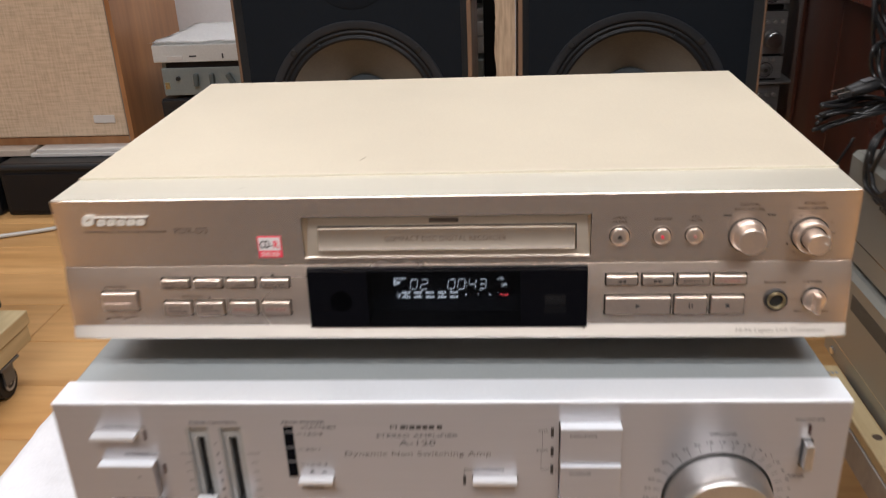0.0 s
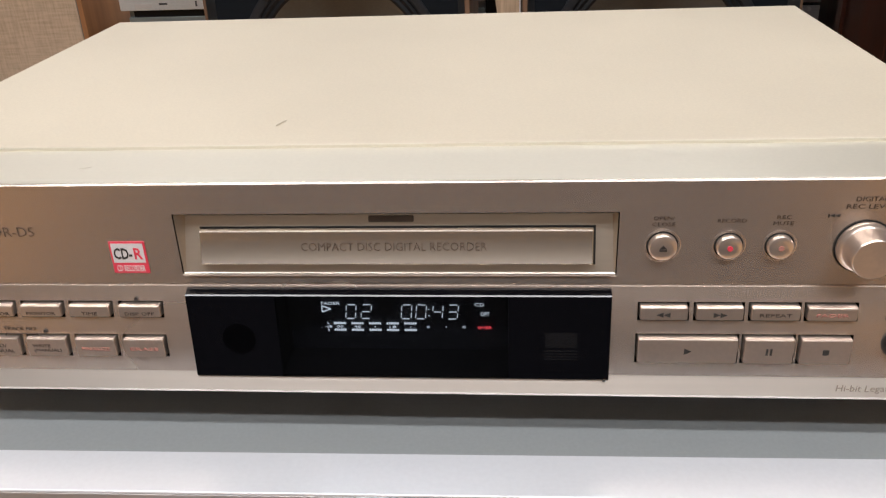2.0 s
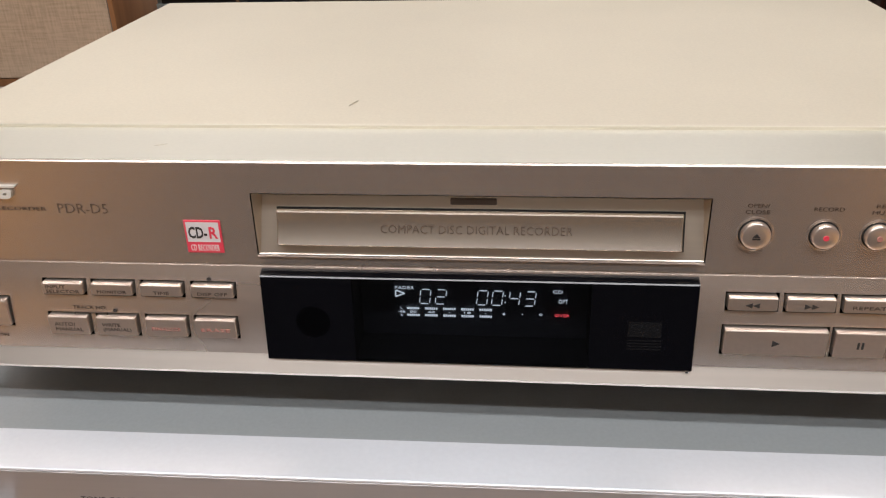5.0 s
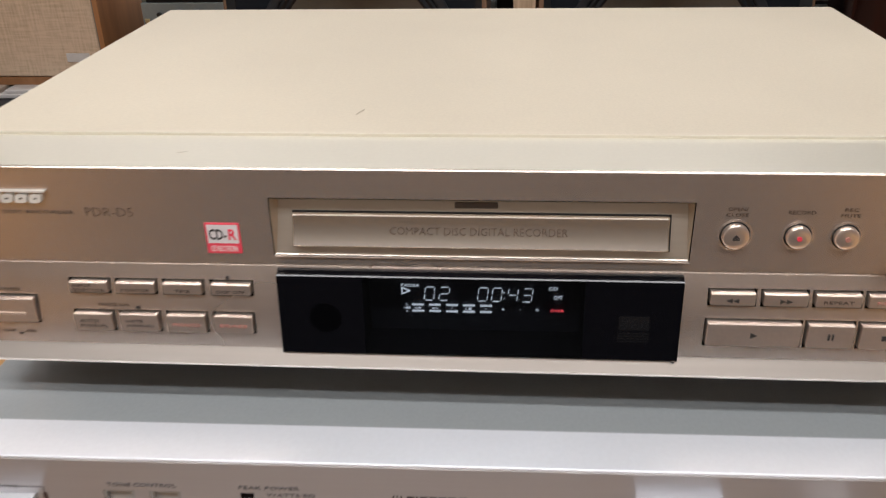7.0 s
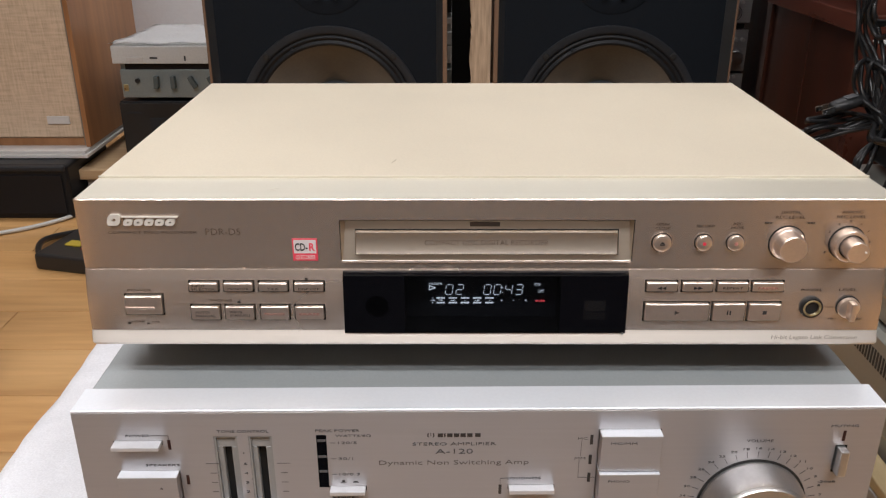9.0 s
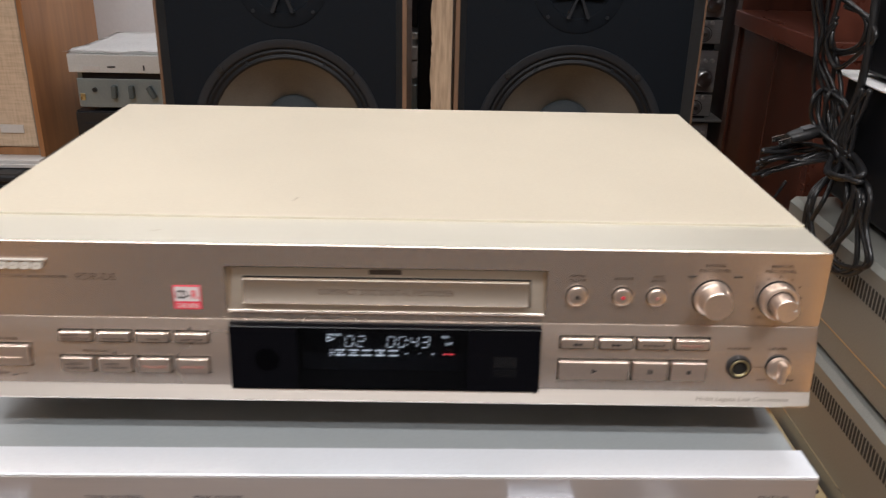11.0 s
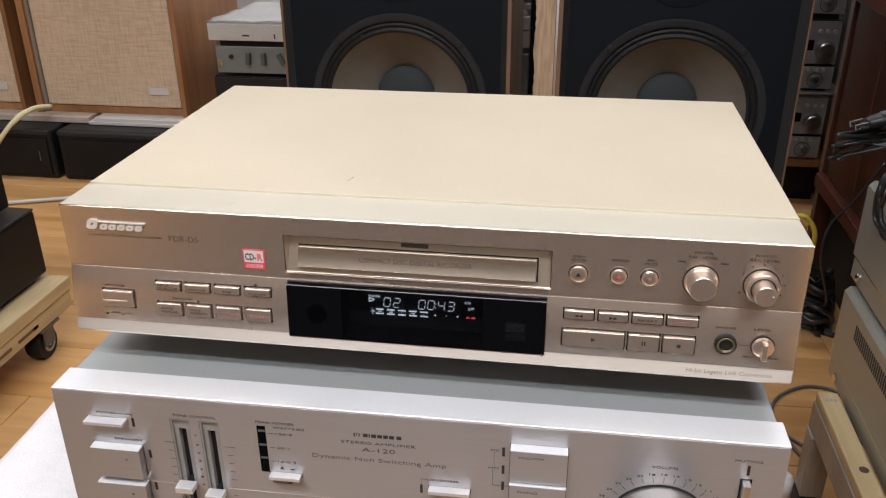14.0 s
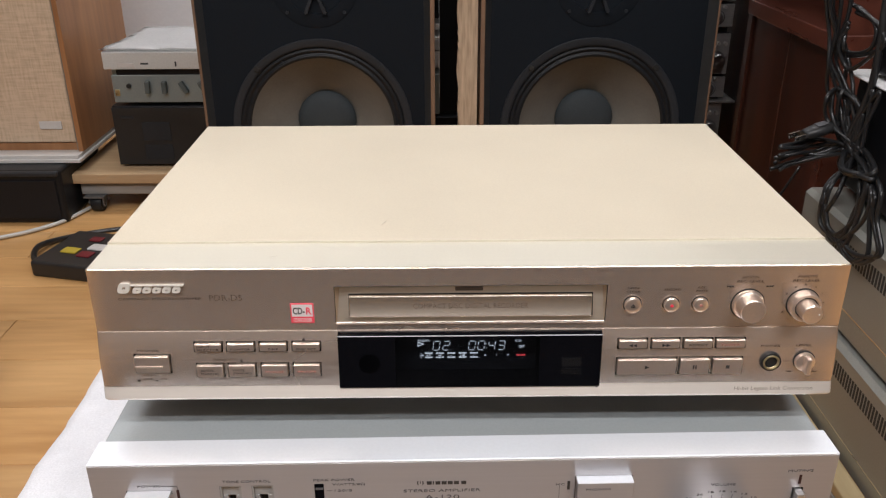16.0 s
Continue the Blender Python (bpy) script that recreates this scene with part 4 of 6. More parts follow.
AMP_BUTTONS = [(-0.1932, -0.1676, -0.1219, -0.1193), (-0.1928, -0.1608, -0.1606, -0.1383), (-0.1928, -0.1608, -0.1870, -0.1648),
               (-0.0824, -0.0626, -0.1519, -0.1492), (0.0128, 0.0378, -0.1519, -0.1490), (0.0594, 0.0920, -0.1364, -0.1139), (0.0594, 0.0920, -0.1590, -0.1367),
               (0.0594, 0.0920, -0.1850, -0.1618)]
AMP_OUT = [0.0062, 0.0055, 0.0055, 0.0050, 0.0050, 0.0060, 0.0074, 0.0060]
SLOTS = [(-0.1410, -0.1289, -0.2050, -0.1168), (-0.1230, -0.1109, -0.2050, -0.1168)]
MUTE = (0.1846, 0.1908, -0.1420, -0.1247)
AMP_PROFILE = [(0.0175, -0.0014), (0.0004, -0.0014), (0.0, -0.0016), (0.0, -0.1195), (0.0010, -0.1205), (0.0175, -0.1205)]
holes = [(ax(a), ax(b), az(c), az(d)) for a, b, c, d in AMP_BUTTONS + SLOTS + [MUTE] + [(-0.0878, -0.0825, -0.1500, -0.1165)]]
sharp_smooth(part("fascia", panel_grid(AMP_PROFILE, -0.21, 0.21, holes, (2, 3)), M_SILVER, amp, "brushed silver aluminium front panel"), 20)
part("top_edge", box(-0.2100, 0.2100, 0.0, 0.0214, -0.0013, 0.0, 0.0003, 1), M_SILVERLIT, amp, "satin top edge of the front panel, lamp light painted in")
part("backing_plate", box(-0.206, 0.206, 0.0062, 0.016, -0.118, -0.002), M_DARK, amp, "dark inside of the panel")
bm = bmesh.new()
add_box(bm, -0.2075, 0.2075, 0.0216, 0.325, -0.010, -0.0012, 0.001, 2)
add_box(bm, -0.2075, -0.2060, 0.0180, 0.325, -0.118, -0.0085)
add_box(bm, 0.2060, 0.2075, 0.0180, 0.325, -0.118, -0.0085)
part("cover", bm, M_AMPCOVER, amp, "grey painted steel cover")
part("chassis", box(-0.2055, 0.2055, 0.0182, 0.322, -0.1195, -0.0105), M_DARK, amp, "dark steel chassis")
for fx in (-0.17, 0.17):
    for fy in (0.05, 0.28):
        part("foot", lathe([(0.018, -0.1345), (0.020, -0.1205)], 24, "z", (fx, fy, 0)), M_BLACK, amp, "round black foot")
for (a, b, c, d), out in zip(AMP_BUTTONS, AMP_OUT):
    g, thin = 0.0005, d - c < 0.01
    x0, x1, z0, z1 = ax(a) + g, ax(b) - g, az(c) + g * 0.3, az(d) - g * 0.5
    btn = part("push_button", box(x0, x1, -out, 0.006, z0, z1 - (0.0 if thin else 0.0007), 0.0003, 2), M_KEY if thin else M_SILVER, amp,
               "thin bright silver push button" if thin else "square silver push button with a glint painted along its top")
    if not thin:
        # thin white slab paints the glint on the button's top
        part("lit_edge", box(x0, x1, -out - 0.0002, 0.006, z1 - 0.0006, z1, 0.0003, 2), M_SILVERLIT, btn, "top edge painted bright for a lamp glint")
for (a, b, c, d), cap in zip(SLOTS, (-0.1614, -0.1658)):
    x0, x1, z0, z1 = ax(a), ax(b), az(c), az(d)
    cx = (x0 + x1) / 2
    bm = bmesh.new()
    for q in ((x0, x0 + 0.0010), (x1 - 0.0010, x1)):
        add_box(bm, *q, 0.0003, 0.0060, z0, z1 - 0.0011)
    add_box(bm, x0, x1, 0.0003, 0.0060, z1 - 0.0010, z1)
    slot = part("slider_slot", bm, M_SLOT, amp, "grey walls of a tone slider slot")
    for sx in (-1, 1):
        part("floor_strip", box(cx + sx * 0.0036 - 0.0014, cx + sx * 0.0036 + 0.0014, 0.0020, 0.0058, z0, z1 - 0.0080, 0.0003, 1), M_SLOT, slot, "pale metal strip beside the track")
    part("floor_plate", box(x0 + 0.0011, x1 - 0.0011, 0.0020, 0.0060, z1 - 0.0079, z1 - 0.0012), M_SLOT, slot, "grey plate above the track")
    knob = part("slider_knob", box(cx - 0.0055, cx + 0.0055, -0.0085, -0.0010, az(cap - 0.0042), az(cap), 0.0004), M_KEY, amp, "bright silver slider cap")
    part("stem", box(cx - 0.0015, cx + 0.0015, -0.0012, 0.0060, az(cap - 0.0050), az(cap - 0.0012)), M_BLACK, knob, "black slider stem")
part("meter_strip", box(ax(-0.0877), ax(-0.0826), 0.0005, 0.004, az(-0.1499), az(-0.1166)), M_GLASS, amp, "black peak meter window")
for z in (-0.1203, -0.1304, -0.1398):
    part("meter_lamp", box(ax(-0.0873), ax(-0.0830), 0.0002, 0.001, az(z - 0.0007), az(z + 0.0007)), M_GREYCABLE, amp, "grey meter segment")
part("mute_switch", box(ax(MUTE[0]) + 0.0008, ax(MUTE[1]) - 0.0008, -0.0058, 0.006, az(MUTE[2]) + 0.0008, az(MUTE[3]) - 0.0008, 0.0007), M_SILVER_BTN, amp, "tall silver lever switch")
for x, z, h in ((-0.1644, -0.1220, 0.0060), (-0.1572, -0.1444, 0.0060), (0.0559, -0.1204, 0.0060), (0.0559, -0.1329, 0.0060), (0.0559, -0.1445, 0.0060), (0.0087, -0.1520, 0.0060), (0.1880, -0.1190, 0.0064), (-0.1572, -0.1690, 0.0060)):
    part("indicator", box(ax(x) - 0.0008, ax(x) + 0.0008, -0.0003, 0.0006, az(z - h / 2), az(z + h / 2), 0.0002), M_LED if x < -0.15 or x > 0.18 else M_INKD, amp, "small dark indicator lamp")

kx, kz = ax(0.1446), az(-0.1634)
# flat dark disc paints the shade in the gap behind the knob
sharp_smooth(part("knob_shade", lathe([(0.0297, -0.001), (0.0297, 0.0003), (0.0280, 0.0004)], 72, "y", (kx, 0, kz)), M_DARK, amp, "shaded gap round the volume knob, painted as a dark disc"), 40)
sharp_smooth(part("volume_knob", lathe([(0.0283, 0.0), (0.0281, 0.006), (0.0274, 0.013), (0.0268, 0.0178), (0.0266, 0.0182), (0.0264, 0.0182), (0.0262, 0.0186), (0.0258, 0.0198), (0.0254, 0.0202), (0.0249, 0.0202), (0.0002, 0.0198)], 96, "y", (kx, 0, kz)), M_SILVER_BTN, amp, "big round silver volume knob"), 30)
nums = ["36", "34", "30", "28", "26", "24", "22", "20", "18", "16", "14", "13", "12", "11", "10", "9", "8", "7", "6"]
bm = bmesh.new()
for k, w in enumerate(nums):
    u = radians(180 - 10.0 * k)
    c, s = math.cos(u), math.sin(u)
    a, b = 0.0312, 0.0348
    polygon(bm, [(kx + a * c - 0.00013 * s, kz + a * s + 0.00013 * c), (kx + b * c - 0.00013 * s, kz + b * s + 0.00013 * c),
                 (kx + b * c + 0.00013 * s, kz + b * s - 0.00013 * c), (kx + a * c + 0.00013 * s, kz + a * s - 0.00013 * c)], -0.0002, 0.0002)
    lettering(w, kx + 0.0378 * c, kz + 0.0368 * s, 0.0033 if len(w) > 1 else 0.0016, 0.0013, -0.0001, M_INKA, amp, thick=0.0001)
part("scale_ticks", bm, M_INKA, amp, "fine printed scale round the knob")
for words, x, z, w, h, m in (("POWER", -0.1802, -0.1163, 0.0124, 0.0013, M_INKA), ("SPEAKERS", -0.1695, -0.1349, 0.0179, 0.0013, M_INKA), ("TONE CONTROL", -0.1255, -0.1139, 0.0268, 0.0016, M_INKA),
                             ("PEAK POWER", -0.0765, -0.1138, 0.0230, 0.0016, M_INKA), ("WATTS/8\u03a9", -0.0685, -0.1170, 0.0184, 0.0015, M_INKA), ("120/5", -0.0716, -0.1214, 0.0098, 0.0015, M_INKA),
                             ("30/1", -0.0729, -0.1315, 0.0076, 0.0015, M_INKA), ("10/0.3", -0.0714, -0.1415, 0.0108, 0.0015, M_INKA), ("RANGE", -0.0752, -0.1570, 0.0117, 0.0014, M_INKA),
                             ("STEREO AMPLIFIER", -0.0159, -0.1225, 0.0436, 0.0019, M_INKA), ("A-120", -0.0159, -0.1272, 0.0196, 0.0030, M_INKA), ("Dynamic Non Switching Amp", -0.0160, -0.1347, 0.0790, 0.0036, M_INKG),
                             ("LOUDNESS", 0.0213, -0.1448, 0.0181, 0.0013, M_INKA), ("MC", 0.0512, -0.1197, 0.0050, 0.0014, M_INKA), ("MM", 0.0505, -0.1322, 0.0056, 0.0014, M_INKA),
                             ("VOLUME", 0.1443, -0.1218, 0.0142, 0.0016, M_INKA), ("MUTING", 0.1874, -0.1128, 0.0142, 0.0015, M_INKA), ("-20dB", 0.1838, -0.1484, 0.0098, 0.0013, M_INKA)):
    lettering(words, ax(x), az(z), w, h, -0.0001, m, amp, thick=0.0001)
for words, x, z, w, out in (("MC/MM", 0.0715, -0.1187, 0.0136, 0.0061), ("PHONO", 0.0703, -0.1416, 0.0112, 0.0075)):
    lettering(words, ax(x), az(z), w, 0.0014, -out, M_INKA, amp, thick=0.0001)
lettering("B", ax(-0.1700), az(-0.1722), 0.0018, 0.0013, -0.0056, M_INKA, amp, thick=0.0001)
lettering("A", ax(-0.1700), az(-0.1458), 0.0018, 0.0013, -0.0056, M_INKA, amp, thick=0.0001)
bm = bmesh.new()
for k, bx in enumerate((-0.0245, -0.0212, -0.0196, -0.0161, -0.0127, -0.0092, -0.0050)):
    add_box(bm, ax(bx), ax(bx) + (0.0008 if k == 1 else 0.0028), -0.0002, 0.0002, az(-0.1182), az(-0.1160))
part("maker_mark", bm, M_INKD, amp, "dark printed maker's mark")
bm = bmesh.new()
for s in (-1, 1):
    polygon(bm, [(ax(-0.0281) + s * 0.0009, az(-0.1186)), (ax(-0.0281) + s * 0.0019, az(-0.1176)), (ax(-0.0281) + s * 0.0017, az(-0.1160)), (ax(-0.0281) + s * 0.0011, az(-0.1156)), (ax(-0.0281) + s * 0.0012, az(-0.1174))], -0.0002, 0.0002)
add_box(bm, ax(-0.0283), ax(-0.0279), -0.0002, 0.0002, az(-0.1176), az(-0.1156))
part("emblem", bm, M_INKD, amp, "small dark round emblem")


def printed_line(x0, x1, y0, y1, z0, z1):
    return part("printed_line", box(x0, x1, y0, y1, z0, z1), M_INKA, amp)


for z in (-0.1214, -0.1315, -0.1415):
    printed_line(ax(-0.0808), ax(-0.0780), -0.0002, 0.0002, az(z - 0.0001), az(z + 0.0001))
for x in (-0.1432, -0.1058):
    for k in range(7):
        w = 0.0034 if k == 0 else 0.0017
        printed_line(ax(x) - w, ax(x) + w, -0.0002, 0.0002, az(-0.1342 - 0.0061 * k), az(-0.1340 - 0.0061 * k))
printed_line(ax(-0.1738), ax(-0.1645), -0.0002, 0.0002, az(-0.1164), az(-0.1162))
printed_line(ax(-0.1645), ax(-0.1643), -0.0002, 0.0002, az(-0.1186), az(-0.1162))
printed_line(ax(0.0506), ax(0.0508), -0.0002, 0.0002, az(-0.1308), az(-0.1208))
printed_line(ax(0.0500), ax(0.0502), -0.0002, 0.0002, az(-0.1444), az(-0.1334))
printed_line(ax(0.0500), ax(0.0590), -0.0002, 0.0002, az(-0.1446), az(-0.1444))
printed_line(ax(0.0086), ax(0.0118), -0.0002, 0.0002, az(-0.1449), az(-0.1447))
printed_line(ax(0.0086), ax(0.0088), -0.0002, 0.0002, az(-0.1486), az(-0.1447))
for k, w in enumerate(["5", "4", "3", "2", "1", "0"]):
    lettering(w, ax(-0.1259), az(-0.1344 - 0.0060 * k), 0.0018, 0.0013, -0.0001, M_INKA, amp, thick=0.0001)
part("scale_dot", lathe([(0.0004, 0.0), (0.0004, 0.0003)], 10, "y", (ax(-0.1262), 0, az(-0.1275))), M_INKA, amp)
bm = bmesh.new()
add_box(bm, ax(-0.0755), ax(-0.0740), -0.0002, 0.0002, az(-0.1467), az(-0.1454))
add_box(bm, ax(-0.0762), ax(-0.0733), -0.0002, 0.0002, az(-0.1470), az(-0.1467))
add_box(bm, ax(-0.0692), ax(-0.0672), -0.0002, 0.0002, az(-0.1467), az(-0.1462))
add_box(bm, ax(-0.0698), ax(-0.0666), -0.0002, 0.0002, az(-0.1470), az(-0.1467))
part("switch_signs", bm, M_INKD, amp, "small dark raised and pressed button signs")
bm = bmesh.new()
add_box(bm, ax(-0.1600), ax(-0.1413), -0.0002, 0.0002, az(-0.1659), az(-0.1655))
add_box(bm, ax(-0.1105), ax(0.0590), -0.0002, 0.0002, az(-0.1659), az(-0.1655))
part("groove", bm, M_SILVER_BTN, amp, "fine bright groove line")

# ---- low stand and cloth under the amplifier ----
STAND = 0.238
stand = thing("low_table", "low wooden stand hidden under a white cloth", "table", (-0.05, 0.10, FLOOR))
part("tabletop", box(-0.27, 0.25, -0.155, 0.31, STAND - FLOOR - 0.025, STAND - FLOOR, 0.003), M_PINEX, stand)
for sx in (-0.25, 0.21):
    for sy in (-0.14, 0.26):
        part("leg", box(sx, sx + 0.04, sy, sy + 0.04, 0, STAND - FLOOR - 0.025, 0.002), M_PINEX, stand)


def cloth():
    """A soft thick cloth with folds, hanging over the table's left side."""
    nu, nv = 60, 120
    bm = bmesh.new()
    rows = []
    for j in range(nv + 1):
        row = []
        y = -0.052 + 0.477 * j / nv
        edge = 0.012 * noise.noise(Vector((0, y * 9, 3))) + 0.006 * noise.noise(Vector((0, y * 31, 5)))
        for i in range(nu + 1):
            s = 0.565 * i / nu
            x = 0.205 - s
            z = STAND + 0.010 + 0.0035 * noise.noise(Vector((x * 13, y * 13, 1))) + 0.0012 * noise.noise(Vector((x * 60, y * 60, 2)))
            over = max(0.0, -0.338 - x)
            if over > 0:
                x = -0.338 - 0.016 * (1 - math.exp(-over / 0.018)) - 0.35 * over * 0.3 + edge * min(1, over / 0.02)
                z -= over * 1.0
            if s < 0.415 and -0.05 < y < 0.30:
                z = min(z, STAND + 0.0115)
            row.append(bm.verts.new((x, y, z)))
        rows.append(row)
    for a, b in zip(rows, rows[1:]):
        for i in range(nu):
            bm.faces.new((a[i], b[i], b[i + 1], a[i + 1]))
    bmesh.ops.recalc_face_normals(bm, faces=bm.faces)
    geom = bmesh.ops.extrude_face_region(bm, geom=list(bm.faces))
    for v in (g for g in geom["geom"] if isinstance(g, bmesh.types.BMVert)):
        v.co.z -= 0.004
        v.co.x += 0.002
    bmesh.ops.recalc_face_normals(bm, faces=bm.faces)
    return bm


tagged(part("cloth", cloth(), M_TOWEL, None, smooth=True), "thick white terry cloth spread under the amplifier", "cloth")

# ---- two big black loudspeakers ----


def big_speaker(name_x0, name_x1, woofer_x, t, t2, bev):
    w = name_x1 - name_x0
    sp = thing("floor_speaker", "large black floor loudspeaker with wooden edges and tan woofer cone", "loudspeaker", (name_x0, 0.94, FLOOR), group="pair of large speakers")
    cx, cz = woofer_x - name_x0, 0.284 - FLOOR
    hgt = 0.72
    for a, b in ((0.0, t), (w - t2, w)):
        part("side_panel", box(a, b, 0.0, 0.30, 0.0, hgt, 0.0008), M_EDGE, sp, "thin brown veneer side edge")
    for a, e in ((t, 0.010), (w - t2 - bev, bev)):
        bm = bmesh.new()
        s = a == t
        v = [bm.verts.new(p) for p in ((a, 0.0006 if s else 0.010, 0.0), (a + e, 0.010 if s else 0.0006, 0.0), (a + e, 0.010 if s else 0.0006, hgt), (a, 0.0006 if s else 0.010, hgt))]
        bm.faces.new(v)
        bmesh.ops.solidify(bm, geom=list(bm.faces), thickness=0.001)
        part("bevel_strip", bm, M_BEVEL, sp, "grey bevelled inner edge")
    # baffle with a round opening
    bm = bmesh.new()
    seg, R = 48, 0.134
    x0, x1, z0, z1, y = t + 0.0095, w - t2 - bev + 0.0005, 0.0, hgt, 0.0105
    circ = [bm.verts.new((cx + R * math.cos(2 * math.pi * k / seg), y, cz + R * math.sin(2 * math.pi * k / seg))) for k in range(seg)]
    sq = []
    for k in range(seg):
        c, s = math.cos(2 * math.pi * k / seg), math.sin(2 * math.pi * k / seg)
        f = min(0.152 / max(abs(c), 1e-6), 0.152 / max(abs(s), 1e-6))
        sq.append(bm.verts.new((cx + f * c, y, cz + f * s)))
    for k in range(seg):
        bm.faces.new((circ[k], circ[(k + 1) % seg], sq[(k + 1) % seg], sq[k]))
    for a, b, c, d in ((x0, x1, cz + 0.152, z1), (x0, x1, z0, cz - 0.152), (x0, cx - 0.152, cz - 0.152, cz + 0.152), (cx + 0.152, x1, cz - 0.152, cz + 0.152)):
        bm.faces.new([bm.verts.new(p) for p in ((a, y, c), (b, y, c), (b, y, d), (a, y, d))])
    bmesh.ops.recalc_face_normals(bm, faces=bm.faces)
    part("baffle", bm, M_BAFFLE, sp, "matt black baffle board")
    part("back_box", box(t + 0.0005, w - t2 - 0.0005, 0.10, 0.299, 0.0, hgt), M_BLACKMET, sp)
    wy = -0.0105
    wf = part("woofer_frame", lathe([(0.1490, wy - 0.002), (0.1490, wy + 0.0012), (0.1480, wy + 0.0022), (0.1380, wy + 0.0026), (0.1358, wy + 0.0010), (0.1345, wy - 0.004)], 72, "y", (cx, 0, cz), False), M_FRAME, sp, "dark cast woofer frame")
    sharp_smooth(wf, 40)
    for k in range(4):
        u = radians(45 + 90 * k)
        part("screw_recess", lathe([(0.0052, wy + 0.001), (0.0052, wy + 0.0034), (0.0040, wy + 0.0044), (0.0002, wy + 0.0045)], 18, "y", (cx + 0.1425 * math.cos(u), 0, cz + 0.1425 * math.sin(u))), M_DARK, wf, "dark screw head")
    prof = [(0.1352, wy + 0.0016)]
    for k in range(1, 14):
        u = k / 13
        prof.append((0.1352 - 0.0175 * u, wy - 0.0010 + 0.0040 * abs(math.sin(u * 2 * math.pi))))
    sharp_smooth(part("surround", lathe(prof, 72, "y", (cx, 0, cz), False), M_RUBBER, sp, "black pleated woofer surround"), 60)
    prof = []
    for k in range(41):
        u = k / 40
        r = 0.1168 + (0.0485 - 0.1168) * u
        prof.append((r, wy - 0.0012 - 0.066 * u ** 0.88 + 0.00010 * math.sin(k * 2.1)))
    prof.insert(0, (0.1182, wy + 0.0000))
    sharp_smooth(part("cone", lathe(prof, 72, "y", (cx, 0, cz), False), M_CONE, sp, "ribbed tan paper cone"), 60)
    capb = wy - 0.063
    sharp_smooth(part("dust_cap", lathe([(0.0500, capb + 0.001)] + [(0.0500 * math.cos(a), capb + 0.018 * math.sin(a)) for a in (0.15, 0.4, 0.7, 1.0, 1.3)] + [(0.0005, capb + 0.018)], 48, "y", (cx, 0, cz), False), M_CAP, sp, "dark cloth dust cap"), 60)
    # midrange driver with a spider-shaped diffuser
    mz = cz + 0.235
    md = sharp_smooth(part("midrange_plate", lathe([(0.069, wy - 0.002), (0.069, wy + 0.0010), (0.0675, wy + 0.0016), (0.0480, wy + 0.0016), (0.0455, wy - 0.002), (0.0400, wy - 0.010), (0.0005, wy - 0.011)], 56, "y", (cx, 0, mz)), M_BAFFLE, sp, "round black midrange driver plate"), 40)
    hz = mz - 0.008
    sharp_smooth(part("hub", lathe([(0.0120, wy - 0.008), (0.0110, wy + 0.008), (0.0085, wy + 0.011), (0.0005, wy + 0.012)], 28, "y", (cx, 0, hz)), M_FRAME, md, "dark diffuser hub"), 50)
    part("pin", lathe([(0.0016, wy + 0.011), (0.0016, wy + 0.0135)], 12, "y", (cx + 0.004, 0, hz + 0.001)), M_STEEL, md, "grey pin")
    for a, ln, wide in ((-68, 0.040, 0.0030), (-112, 0.040, 0.0030), (2, 0.038, 0.0095), (178, 0.038, 0.0095), (58, 0.038, 0.0065), (122, 0.038, 0.0065)):
        u = radians(a)
        arm = bmesh.new()
        pts = [(0.006, -wide * 0.6), (ln * 0.55, -wide * 0.75), (ln, -wide), (ln + 0.002, 0.0), (ln, wide), (ln * 0.55, wide * 0.75), (0.006, wide * 0.6)]
        polygon(arm, [(cx + p * math.cos(u) - q * math.sin(u), hz + p * math.sin(u) + q * math.cos(u)) for p, q in pts], -wy - 0.0095, -wy + 0.004)
        part("diffuser_arm", arm, M_FRAME, md, "dark diffuser vane")
    for a in (-45, -135, 45, 135):
        u = radians(a)
        part("screw", lathe([(0.0028, wy + 0.0012), (0.0028, wy + 0.0034)], 12, "y", (cx + 0.0635 * math.cos(u), 0, mz + 0.0635 * math.sin(u))), M_FRAME, md, "small dark screw")
    for a in (62, 118):
        u = radians(a)
        part("screw", lathe([(0.0022, wy + 0.001), (0.0022, wy + 0.0042)], 12, "y", (cx + 0.1265 * math.cos(u), 0, cz + 0.1265 * math.sin(u))), M_FRAME, sp, "small dark clamp screw")
    return sp


big_speaker(-0.397, -0.019, -0.2055, 0.0045, 0.007, 0.010)
big_speaker(0.054, 0.430, 0.2385, 0.007, 0.0035, 0.014)

# rough plank standing between them
bm = bmesh.new()
rng = random.Random(4)
left = [(0.018 + 0.0045 * noise.noise(Vector((0, 3, k * 0.17))) + 0.002 * noise.noise(Vector((5, 1, k * 0.9))), 0.70 * k / 90) for k in range(91)]
polygon(bm, left + [(0.0495, 0.70), (0.0495, 0.0)], 0.944, 0.972)
tagged(part("rough_plank", bm, M_ROUGH, None, at=(0, 0, FLOOR)), "rough pale plank with a torn edge, standing between the speakers", "plank")

